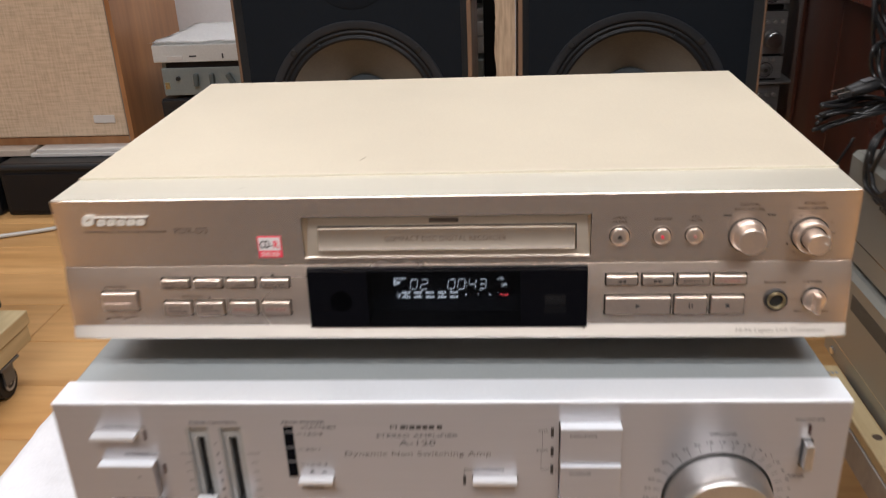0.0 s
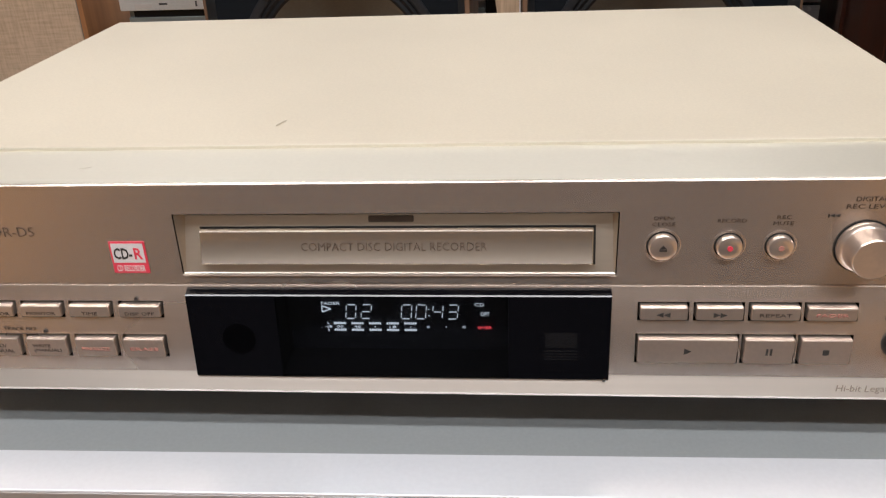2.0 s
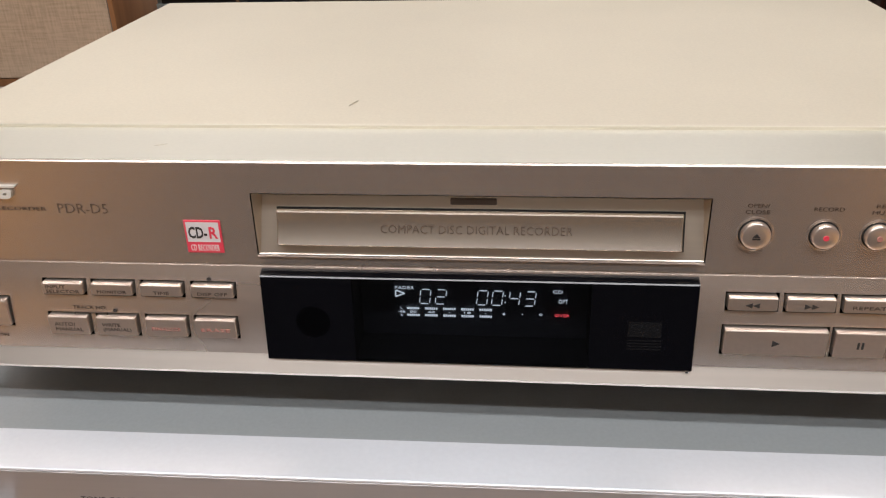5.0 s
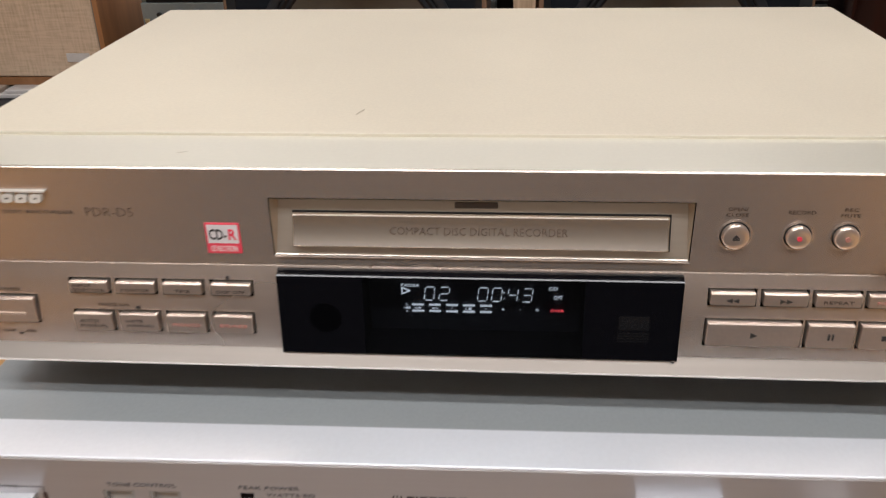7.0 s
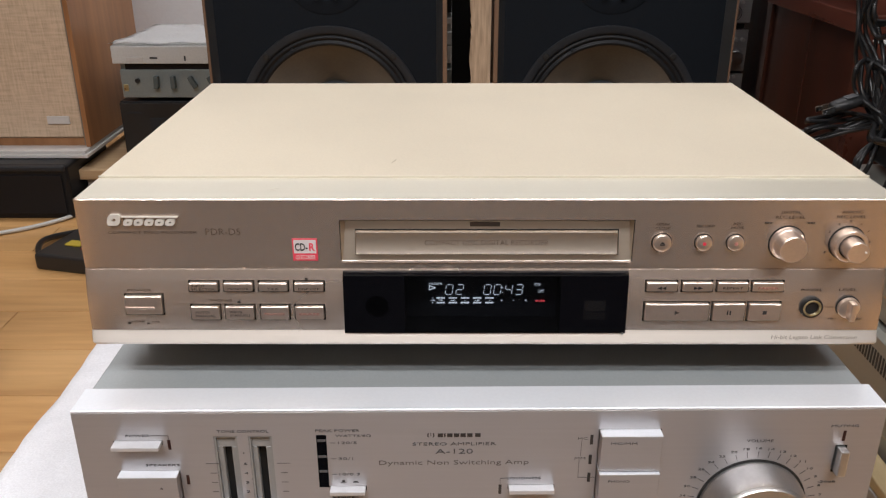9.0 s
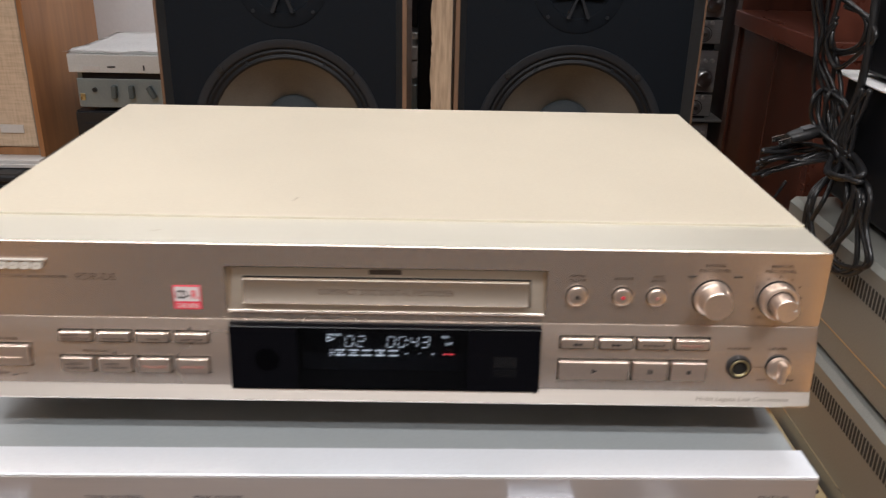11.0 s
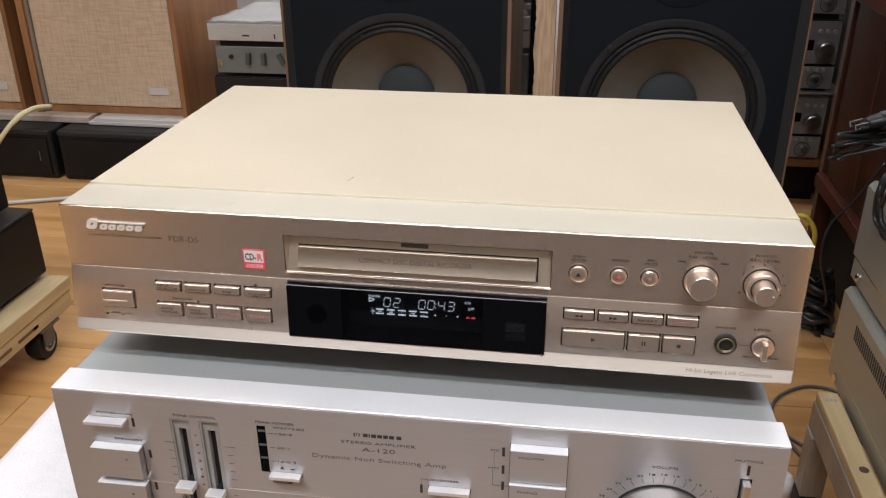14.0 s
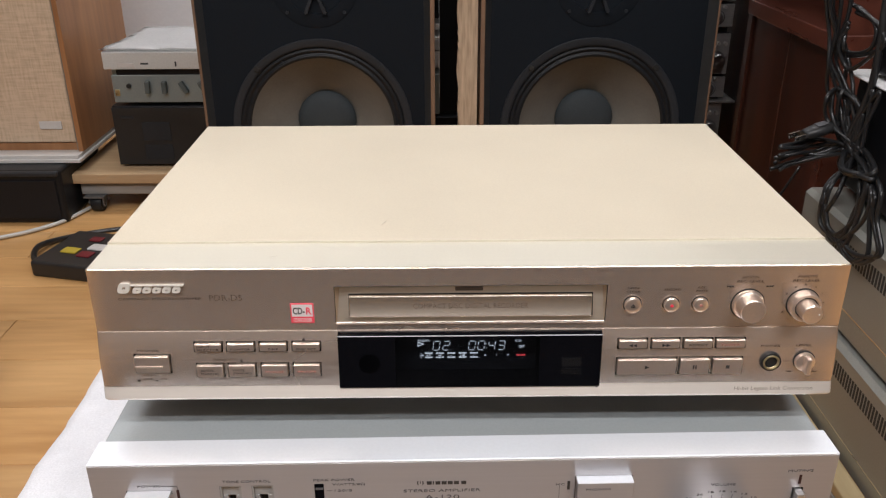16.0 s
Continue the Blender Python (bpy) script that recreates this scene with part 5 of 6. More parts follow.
# pale gear glimpsed in the gap
gap = thing("gear_rack", "narrow stack of pale audio gear between the black speakers", "audio rack", (-0.02, 1.31, FLOOR))
part("upright", box(-0.03, 0.05, 0.0, 0.16, 0.0, 0.21, 0.003), M_BLACKMET, gap)
for z0, z1, m in ((0.215, 0.300, M_GREYGEAR), (0.312, 0.345, M_PALE), (0.348, 0.374, M_PALE), (0.388, 0.400, M_PALE), (0.410, 0.470, M_BLACKMET)):
    part("gear_front", box(-0.016, 0.010, -0.001, 0.15, z0, z1, 0.002), m, gap)
part("side_post", box(0.011, 0.05, 0.012, 0.16, 0.215, 0.6), M_BLACKMET, gap)
part("shelf_back", box(-0.03, 0.0105, 0.151, 0.16, 0.211, 0.6), M_BLACKMET, gap)

# ---- burlap loudspeakers on black cabinets ----


def burlap_speaker(x0, x1, z0, y):
    w, h, d = x1 - x0, 0.62, 0.36
    sp = thing("shelf_speaker", "teak loudspeaker with a coarse burlap grille, lying on thin boards", "loudspeaker", (x0, y, z0), group="burlap speakers")
    part("side_panel", box(0, 0.016, 0, d, 0, h, 0.001), M_TEAK, sp, "oiled teak side")
    part("side_panel", box(w - 0.010, w, 0, d, 0, h, 0.001), M_TEAK, sp, "oiled teak side")
    part("bottom_panel", box(0.0162, w - 0.0162, 0.012, d, 0, 0.016), M_TEAK, sp)
    part("top_panel", box(0.0162, w - 0.0162, 0.012, d, h - 0.016, h), M_TEAK, sp)
    part("back_panel", box(0.0162, w - 0.0162, d - 0.02, d - 0.002, 0.0162, h - 0.0162), M_TEAK, sp)
    for a, b in ((0.0165, 0.026), (w - 0.0150, w - 0.0102)):
        part("inner_edge", box(a, b, 0.004, 0.03, 0.001, h, 0.003), M_STRIP, sp, "grey-brown inner edge strip")
    part("grille", box(0.0265, w - 0.0155, 0.008, 0.028, 0.0175, h - 0.003, 0.004), M_BURLAP, sp, "coarse tan burlap grille cloth")
    bx = w - 0.0855
    bd = part("nameplate", box(bx, bx + 0.047, 0.0045, 0.0078, 0.048, 0.065, 0.0008), M_PALE, sp, "small silver nameplate")
    return sp


BZ = 0.128
burlap_speaker(-1.140, -0.773, BZ, 1.325)
burlap_speaker(-1.545, -1.168, BZ, 1.325)
for k, (a, b, y0, z) in enumerate([(-1.62, -0.985, 1.300, 0.1130), (-1.00, -0.770, 1.292, 0.1130), (-0.985, -0.775, 1.297, 0.1206)]):
    if k == 0:
        bm = box(a, -1.002, y0, 1.62, z, BZ - 0.0006, 0.0015)
    else:
        bm = box(a + (0.002 if k == 1 else 0), b, y0, 1.62, z, z + 0.0072, 0.001)
    tagged(part("board", bm, surface("pale_board_edge", (0.52, 0.44, 0.37), 0.8, vary=0.1, scale=20) if k == 0 else M_PALE), "thin board between black cabinet and burlap speaker", "board", group="thin boards")


def black_cabinet(x0, x1, y0, h, marked):
    cb = thing("low_cabinet", "low black vinyl-covered cabinet on the floor under burlap speakers", "cabinet", (x0, y0, FLOOR), group="low black cabinets")
    w = x1 - x0
    part("body", box(0, w, 0, 0.22, 0, h, 0.008, 3), M_BLACKLEATHER, cb)
    part("front_panel", box(0.012, w - 0.012, -0.004, -0.0005, 0.012, h - 0.020, 0.0015), M_BLACKMET, cb)
    # the highlight along the rounded edge is put in as a paler strip
    part("top_edge", box(0.004, w - 0.004, -0.005, 0.008, h - 0.012, h - 0.001, 0.003), M_FRAME, cb, "rounded top edge, paler for its painted highlight")
    if marked:
        part("mark", box(w - 0.034, w - 0.032, -0.0055, -0.0042, 0.045, 0.068), M_GREYCABLE, cb, "small grey mark")


black_cabinet(-1.052, -0.797, 1.245, 0.117, False)
black_cabinet(-1.50, -1.066, 1.245, 0.117, True)
bm = tube([(-1.085, 1.296, 0.152), (-1.10, 1.245, 0.158), (-1.135, 1.215, 0.130), (-1.175, 1.20, 0.080), (-1.185, 1.20, 0.050)], 0.0052, 8, 8)
tube([(-1.095, 1.290, 0.150), (-1.115, 1.235, 0.152), (-1.150, 1.21, 0.115), (-1.182, 1.195, 0.065), (-1.178, 1.195, 0.035)], 0.0048, 8, 8, bm)
tagged(part("strap", bm, plain("pale_yellow_strap", (0.72, 0.68, 0.44), 0.7)), "pale yellow strap hanging over the black cabinet", "strap")

# ---- deck stack on a small dolly, behind the left speaker ----
dolly = thing("small_dolly", "small wooden dolly on black casters", "dolly", (-0.80, 1.30, FLOOR))
part("deck_board", box(0.0, 0.46, 0.0, 0.42, 0.068, 0.090, 0.002), M_PINEX, dolly)
part("batten", box(0.012, 0.44, 0.012, 0.05, 0.040, 0.0675, 0.002), M_GREYWOOD, dolly)


def caster(parent, x, y, top, r=0.022):
    part("caster_plate", box(x - 0.022, x + 0.022, y - 0.022, y + 0.022, top - 0.004, top - 0.0005), M_STEEL, parent)
    part("fork_side", box(x - 0.0165, x - 0.0140, y - 0.012, y + 0.012, r, top - 0.0045), M_STEEL, parent)
    part("fork_side", box(x + 0.0140, x + 0.0165, y - 0.012, y + 0.012, r, top - 0.0045), M_STEEL, parent)
    w = part("wheel", lathe([(r * 0.55, -0.0115), (r * 0.92, -0.0115), (r, -0.008), (r, 0.008), (r * 0.92, 0.0115), (r * 0.55, 0.0115)], 28, "x", (x, y, r)), M_RUBBER, parent, "black rubber wheel")
    sharp_smooth(w, 40)
    hub = part("hub", lathe([(r * 0.54, -0.0135), (r * 0.54, 0.0135)], 20, "x", (x, y, r)), M_BLACK, w, "black hub")
    for side in (-0.0147, 0.0136):
        part("hub_ring", lathe([(r * 0.50, side), (r * 0.50, side + 0.0011), (r * 0.36, side + 0.0011), (r * 0.36, side)], 24, "x", (x, y, r), False), M_SLOT, hub, "pale worn hub ring")
        part("axle_cap", lathe([(r * 0.14, side), (r * 0.14, side + 0.0014)], 12, "x", (x, y, r)), M_SLOT, hub, "pale axle end")


caster(dolly, 0.042, 0.018, 0.040, 0.0195)
caster(dolly, 0.41, 0.05, 0.040, 0.018)
caster(dolly, 0.05, 0.37, 0.068, 0.028)
caster(dolly, 0.41, 0.37, 0.068, 0.028)

blk = thing("black_deck", "black audio deck at the bottom of the stack on the dolly", "audio deck", (-0.707, 1.345, FLOOR + 0.0905))
part("body", box(0.0, 0.36, 0.004, 0.30, 0.008, 0.135, 0.002), M_BLACKMET, blk)
part("front_panel", box(0.0, 0.36, 0.0, 0.0038, 0.006, 0.132, 0.001), M_BLACK, blk)
for a, b, c, d in ((0.015, 0.045, 0.108, 0.113), (0.060, 0.120, 0.060, 0.100), (0.060, 0.120, 0.018, 0.050)):
    part("front_detail", box(a, b, -0.0015, 0.0, c, d, 0.0005), M_FRAME, blk)
for fx in (0.03, 0.33):
    for fy in (0.03, 0.27):
        part("foot", lathe([(0.012, 0.0), (0.012, 0.0078)], 16, "z", (fx, fy, 0)), M_BLACK, blk)

ga = thing("grey_amplifier", "blue-grey amplifier with dark toggles in the stack on the dolly", "amplifier", (-0.697, 1.348, FLOOR + 0.2275))
part("body", box(0.0, 0.36, 0.006, 0.28, 0.008, 0.078, 0.002), M_GREYGEAR, ga)
part("front_panel", box(0.0, 0.36, 0.0, 0.0055, 0.006, 0.064, 0.001), M_GREYGEAR, ga, "dull blue-grey front")
part("upper_strip", box(0.012, 0.36, -0.0006, 0.0055, 0.0645, 0.076, 0.001), M_BLACKMET, ga, "dark strip")
for k, x in enumerate((0.035, 0.075, 0.110, 0.150, 0.19)):
    if k == 0:
        part("toggle", lathe([(0.0045, 0.0), (0.0045, 0.006)], 14, "y", (x, 0, 0.042)), M_BLACK, ga, "small black toggle")
    else:
        bm = box(x - 0.005, x + 0.005, -0.012, -0.0003, 0.026, 0.052, 0.002)
        bmesh.ops.rotate(bm, cent=(x, 0, 0.04), matrix=Matrix.Rotation(radians((4, 0, -28, -28)[k - 1]), 3, "Y"), verts=bm.verts)
        part("lever", bm, M_LEVER, ga, "dull grey-green lever switch")
part("side_clip", box(0.004, 0.014, -0.002, 0.0, 0.020, 0.034, 0.001), M_BRASS, ga, "small brass clip")
for fx in (0.03, 0.33):
    for fy in (0.03, 0.25):
        part("foot", lathe([(0.012, 0.0), (0.012, 0.0078)], 16, "z", (fx, fy, 0)), M_BLACK, ga)

td = thing("cassette_deck", "pale grey deck topping a stack, under white paper", "audio deck", (-0.705, 1.335, FLOOR + 0.3062))
part("body", box(0.0, 0.37, 0.006, 0.29, 0.0, 0.038, 0.003), M_DECK, td)
part("front_panel", box(0.0, 0.37, 0.0, 0.0055, 0.0, 0.036, 0.0015), M_DECK, td)
part("label_plate", box(0.030, 0.064, -0.0012, 0.0, 0.005, 0.013, 0.0004), M_PALE, td, "pale label")
part("slot", box(0.078, 0.094, -0.0008, 0.0, 0.010, 0.0135), M_BEVEL, td)
part("catch", box(0.1485, 0.152, -0.0008, 0.0, 0.006, 0.016), M_BEVEL, td)
bm = bmesh.new()
rows = []
for j in range(21):
    rows.append([bm.verts.new((-0.709 + 0.37 * i / 20 + (0.012 if j > 10 else 0.012 * j / 10), 1.329 + 0.27 * j / 20,
                               FLOOR + 0.3454 + 0.006 * (0.5 + noise.noise(Vector((i * 0.45, j * 0.35, 2)))) * (0.4 + 0.6 * (j < 4)))) for i in range(21)])
for a, b in zip(rows, rows[1:]):
    for i in range(20):
        bm.faces.new((a[i], a[i + 1], b[i + 1], b[i]))
bmesh.ops.solidify(bm, geom=list(bm.faces), thickness=0.0006)
tagged(part("paper_sheet", bm, M_PAPER, None, smooth=True), "wavy white paper sheet lying on the pale deck", "paper")

# ---- stack of gunmetal gear beyond the right speaker ----
rack = thing("gear_shelf", "narrow wooden shelf carrying dark audio components", "shelf", (0.445, 1.33, FLOOR))
part("shelf_board", box(0.0, 0.168, -0.006, 0.22, 0.080, 0.0955, 0.0015), M_TEAK, rack)
part("support", box(0.0, 0.15, 0.02, 0.20, 0.0, 0.0795), M_BLACKMET, rack)


def component(z0, z1, style, label):
    h = z1 - z0
    c = thing("audio_component", label, "audio component", (0.447, 1.33, FLOOR + z0), group="dark audio components")
    part("case", box(0.0, 0.140, 0.005, 0.21, 0.003, h - 0.001, 0.0015), M_BLACKMET, c)
    part("front_panel", box(0.0, 0.140, 0.0, 0.0045, 0.003, h - 0.002, 0.001), M_GUN, c, "gunmetal front panel")
    part("foot_bar", box(0.01, 0.13, 0.02, 0.19, 0.0, 0.0028), M_BLACK, c)
    if style == "amp":
        k = sharp_smooth(part("volume_knob", lathe([(0.019, 0.0), (0.019, 0.003), (0.016, 0.004), (0.0155, 0.016), (0.014, 0.018), (0.0005, 0.018)], 32, "y", (0.115, 0, h * 0.36)), M_DKNOB, c, "dark shiny volume knob"), 30)
        sharp_smooth(part("knob_face", lathe([(0.0128, 0.0178), (0.0124, 0.0190), (0.0005, 0.0196)], 32, "y", (0.115, 0, h * 0.36)), M_SPUN, k, "spun metal face"), 30)
        part("window", box(0.058, 0.094, -0.0008, 0.0, h * 0.34, h * 0.56), M_GLASS, c, "dark window")
        for x in (0.101, 0.115, 0.129):
            part("small_knob", lathe([(0.0040, 0.0), (0.0037, 0.009)], 14, "y", (x, 0, h * 0.76)), M_PALE, c, "small bright knob")
    else:
        part("switch", box(0.068, 0.078, -0.006, -0.0003, h * 0.76, h * 0.98, 0.001), M_SILVER_BTN, c, "pale rocker switch")
        for k, x in enumerate((0.090, 0.105, 0.119)):
            part("small_knob", lathe([(0.0040, 0.0), (0.0037, 0.008)], 14, "y", (x, 0, h * 0.86)), M_PALE, c, "small bright knob")
        d = sharp_smooth(part("dial", lathe([(0.0105, 0.0), (0.0105, 0.004), (0.007, 0.007), (0.0005, 0.007)], 28, "y", (0.107, 0, h * 0.42)), M_DKNOB, c, "dark dial"), 30)
        part("dial_ring", lathe([(0.0150, 0.0), (0.0150, 0.0006), (0.0138, 0.0006), (0.0138, 0.0)], 32, "y", (0.107, 0, h * 0.42), False), M_FRAME, d, "dark scale ring")
        part("dial_centre", lathe([(0.004, 0.007), (0.004, 0.009)], 14, "y", (0.107, 0, h * 0.42)), M_STEEL, d)
        part("side_button", lathe([(0.0028, 0.0), (0.0028, 0.004)], 12, "y", (0.073, 0, h * 0.40)), M_CHROME, c)
    return c


component(0.0960, 0.1450, "tuner", "dark component with a row of small bright knobs")
component(0.1455, 0.2300, "amp", "dark amplifier with one big shiny knob")
component(0.2395, 0.2880, "tuner", "dark component with a row of small bright knobs")
component(0.2885, 0.3760, "amp", "dark amplifier with one big shiny knob")
component(0.3850, 0.4350, "tuner", "dark component with a row of small bright knobs")
component(0.4355, 0.5200, "amp", "dark amplifier with one big shiny knob")
component(0.5205, 0.5700, "tuner", "dark component with a row of small bright knobs")
tagged(part("glass_shelf", box(0.447, 0.610, 1.318, 1.54, FLOOR + 0.2325, FLOOR + 0.2370, 0.001), M_SLOT), "thin grey shelf plate between two components", "shelf plate")
tagged(part("spacer", box(0.455, 0.58, 1.34, 1.53, FLOOR + 0.2371, FLOOR + 0.2396), M_BLACK), "black spacer block between components", "spacer")
tagged(part("spacer", box(0.455, 0.58, 1.34, 1.53, FLOOR + 0.3755, FLOOR + 0.3848), M_BLACK), "black spacer block between components", "spacer")
tagged(part("spacer", box(0.455, 0.58, 1.34, 1.53, FLOOR + 0.2295, FLOOR + 0.2324), M_BLACK), "black spacer block between components", "spacer")

# ---- rosewood shelving on the right ----
rc = thing("rosewood_cabinet", "dark reddish rosewood shelf cabinet with an open upper bay", "cabinet", (0.50, 0.675, FLOOR))
CL = 0.345
part("side_panel", box(0.004, 0.40, 0.0, 0.02, 0.0, 1.0, 0.001), M_ROSELIT, rc, "near side, reddened and lightened as lit rosewood")
part("side_panel", box(0.004, 0.40, CL - 0.02, CL, 0.0, 1.0, 0.001), M_ROSE, rc)
part("back_panel", box(0.38, 0.40, 0.0205, CL - 0.0205, 0.0, 1.0), M_ROSE, rc)
for z in (0.16, 0.467, 0.98):
    part("shelf", box(-0.006, 0.379, -0.002 if z > 0.2 and z < 0.9 else 0.0205, CL - 0.0205, z, z + 0.023, 0.0015), M_ROSELIT, rc, "shelf board, reddened and lightened as lit rosewood")
part("door", box(0.008, 0.024, 0.0208, CL / 2 - 0.001, 0.184, 0.4665, 0.001), M_ROSE, rc, "dark rosewood door")
part("door", box(0.008, 0.024, CL / 2 + 0.001, CL - 0.0208, 0.184, 0.4665, 0.001), M_ROSE, rc, "dark rosewood door")
part("plinth", box(0.03, 0.05, 0.0208, CL - 0.0208, 0.0, 0.1595), M_DARK, rc)

dc = thing("tall_cabinet", "tall dark brown cabinet behind the rosewood shelves", "cabinet", (0.612, 1.03, FLOOR))
part("carcass", box(0.0, 0.45, 0.0, 0.62, 0.0, 1.3, 0.002), M_ROSE, dc, "dark brown carcass")
part("base", box(-0.004, 0.45, -0.004, 0.62, 0.0, 0.05, 0.001), M_DARK, dc)

# ---- grey cased units on a pine and steel stand, right ----
gs = thing("side_stand", "low grey steel stand topped with raw pine strips", "stand", (0.355, 0.085, FLOOR))
part("pine_strip", box(0.0, 0.021, 0.0, 0.290, 0.1460, 0.158, 0.002), M_PINE, gs, "raw pine strip with pencil marks")
part("pine_strip", box(0.30, 0.336, 0.0, 0.290, 0.1460, 0.158, 0.002), M_PINE, gs, "raw pine strip")
for a in (-0.001, 0.301):
    part("side_bar", box(a, a + 0.021, 0.0, 0.291, 0.114, 0.1456, 0.001), M_STEELGREY, gs, "scratched grey steel bar")
for b in (0.010, 0.262):
    part("cross_bar", box(0.0204, 0.3006, b, b + 0.021, 0.114, 0.1450, 0.001), M_STEELGREY, gs, "grey steel cross bar")
for lx in (-0.003, 0.300):
    for ly in (0.266, 0.002):
        part("leg", box(lx, lx + 0.024, ly, ly + 0.024, 0.036, 0.1136, 0.0015), M_STEELGREY, gs, "square grey steel leg")
        part("leg_tip", box(lx - 0.001, lx + 0.025, ly - 0.001, ly + 0.025, 0.0, 0.0356, 0.003), M_RUBBER, gs, "black rubber leg tip")
for ly in (0.268, 0.276):
    part("nail", lathe([(0.0016, 0.0), (0.0016, 0.0012)], 10, "y", (0.006, -0.0002, ly - 0.12)), M_CHROME, gs, "bright nail head")
part("knot", lathe([(0.0042, 0.1575), (0.0045, 0.1583), (0.003, 0.1584)], 16, "z", (0.012, 0.165, 0)), M_INK, gs, "dark wood knot")
bm = bmesh.new()
for k in range(3):
    add_box(bm, 0.005 + 0.004 * k, 0.0075 + 0.004 * k, 0.272, 0.277, 0.1578, 0.1582)
part("pencil_marks", bm, plain("blue_pencil", (0.30, 0.31, 0.31), 0.7), gs, "faint blue pencil marks")


def cased_unit(z0, h, y0, y1, x0, seam, vents, label):
    u = thing("cased_component", label, "audio component", (x0, y0, z0), group="warm grey cased units")
    d, w = y1 - y0, 0.40
    t = 0.0012
    # wrap-over cover, chamfered along its upper edge
    prof = [(0.0, seam), (0.0, h - 0.005), (0.005, h), (w - 0.005, h), (w, h - 0.005), (w, seam)]
    bm = bmesh.new()
    a = [bm.verts.new((x, 0.014, z)) for x, z in prof]
    b = [bm.verts.new((x, d, z)) for x, z in prof]
    for i in range(len(prof) - 1):
        bm.faces.new((a[i], a[i + 1], b[i + 1], b[i]))
    bm.faces.new(b)
    bmesh.ops.recalc_face_normals(bm, faces=bm.faces)
    part("cover", bm, M_OLIVE, u, "warm grey painted steel cover")
    part("base_tray", box(0.0012, w - 0.0012, 0.014, d - 0.001, 0.004, seam - 0.0015, 0.001), M_OLIVE, u, "folded steel base")
    part("seam", box(0.0004, w - 0.001, 0.015, d - 0.003, seam - 0.0014, seam + 0.0002), M_CHROME, u, "bright folded seam")
    part("front_panel", box(-0.002, w + 0.002, 0.0, 0.0135, 0.004, h + 0.001, 0.002), M_SILVER, u)
    for y in (d - 0.028, 0.06):
        part("screw", lathe([(0.0048, -0.0001), (0.0048, -0.0020), (0.0038, -0.0032), (0.0005, -0.0034)], 16, "x", (0.0012, y, seam * 0.5)), M_CHROME, u, "bright side screw")
    for fx in (0.03, 0.36):
        for fy in (0.04, d - 0.04):
            part("foot", box(fx - 0.012, fx + 0.012, fy - 0.012, fy + 0.012, 0.0, 0.0038), M_BLACK, u)
    z1, z2, ya, yb, step = vents
    y = ya
    sl = box(-0.0004, 0.0010, 0.0, step * 0.52, z1, z2)
    me = bpy.data.meshes.new("vent_slot")
    sl.to_mesh(me), sl.free()
    me.materials.append(M_VENT)
    while y < yb:
        ob = new("vent_slot", me)
        ob.parent, ob.location = u, (0, y, 0)
        y += step
    return u


cased_unit(0.1425, 0.1100, 0.040, 0.427, 0.3785, 0.0270, (0.0765, 0.0930, 0.05, 0.332, 0.0053), "warm grey steel-cased unit with vent slots on a pine rail")
cased_unit(0.2535, 0.1110, 0.040, 0.444, 0.385, 0.0290, (0.0765, 0.0930, 0.03, 0.326, 0.0056), "warm grey steel-cased unit with vent slots, stacked on another")

bb = thing("black_case", "black cased unit standing on grey components, under white paper", "audio component", (0.418, 0.03, 0.3650))
part("body", box(0.0, 0.33, 0.0, 0.415, 0.006, 0.121, 0.003), M_BLACKMET, bb)
for fx in (0.03, 0.30):
    for fy in (0.03, 0.38):
        part("foot", lathe([(0.012, 0.0), (0.012, 0.0058)], 16, "z", (fx, fy, 0)), M_BLACK, bb)
bm = bmesh.new()
rows = [[bm.verts.new((0.408 + 0.25 * i / 12, 0.06 + 0.40 * j / 16, 0.4885 + 0.0022 * (noise.noise(Vector((i * 0.5, j * 0.4, 9))) + 0.6))) for i in range(13)] for j in range(17)]
for a, b in zip(rows, rows[1:]):
    for i in range(12):
        bm.faces.new((a[i], a[i + 1], b[i + 1], b[i]))
geom = bmesh.ops.extrude_face_region(bm, geom=list(bm.faces))
for v in (g for g in geom["geom"] if isinstance(g, bmesh.types.BMVert)):
    v.co.z -= 0.0018
bmesh.ops.recalc_face_normals(bm, faces=bm.faces)
tagged(part("paper_pad", bm, M_PAPER, None, smooth=True), "white paper lying on the black case", "paper")
b2 = thing("black_case", "black cased unit lying on white paper", "audio component", (0.422, 0.03, 0.4935))
part("body", box(0.0, 0.33, 0.0, 0.405, 0.0, 0.13, 0.004), M_BLACKMET, b2)
part("knob", lathe([(0.008, 0.0005), (0.008, -0.007), (0.005, -0.009)], 20, "x", (0, 0.300, 0.040)), M_STEEL, b2, "grey side screw")

# ---- hanging bundle of black cables ----
rng = random.Random(11)


def jig(pts, s=0.004):
    return [(x + rng.uniform(-s, s), y + rng.uniform(-s, s) * 2.0, z + rng.uniform(-s, s)) for x, y, z in pts]


bun = thing("cable_bundle", "tangled black mains cables hanging beside the rosewood cabinet", "cable", (0, 0, 0))


def clear(p):
    """Keeps a strand clear of the cased units it hangs beside."""
    x, y, z = p
    limit = 0.372 if z < 0.388 else 0.404
    if x > limit:
        f = (limit + 0.017) / (x + 0.017)
        x, y, z = limit, -0.414 + f * (y + 0.414), 0.682 + f * (z - 0.682)
    return x, y, z


def strand(pts, r=0.0024, name="cable_strand", m=M_CABLE, s=0.004):
    return part(name, tube([clear(p) for p in jig(pts, s)], r * 0.88, 8, 8), m, bun)


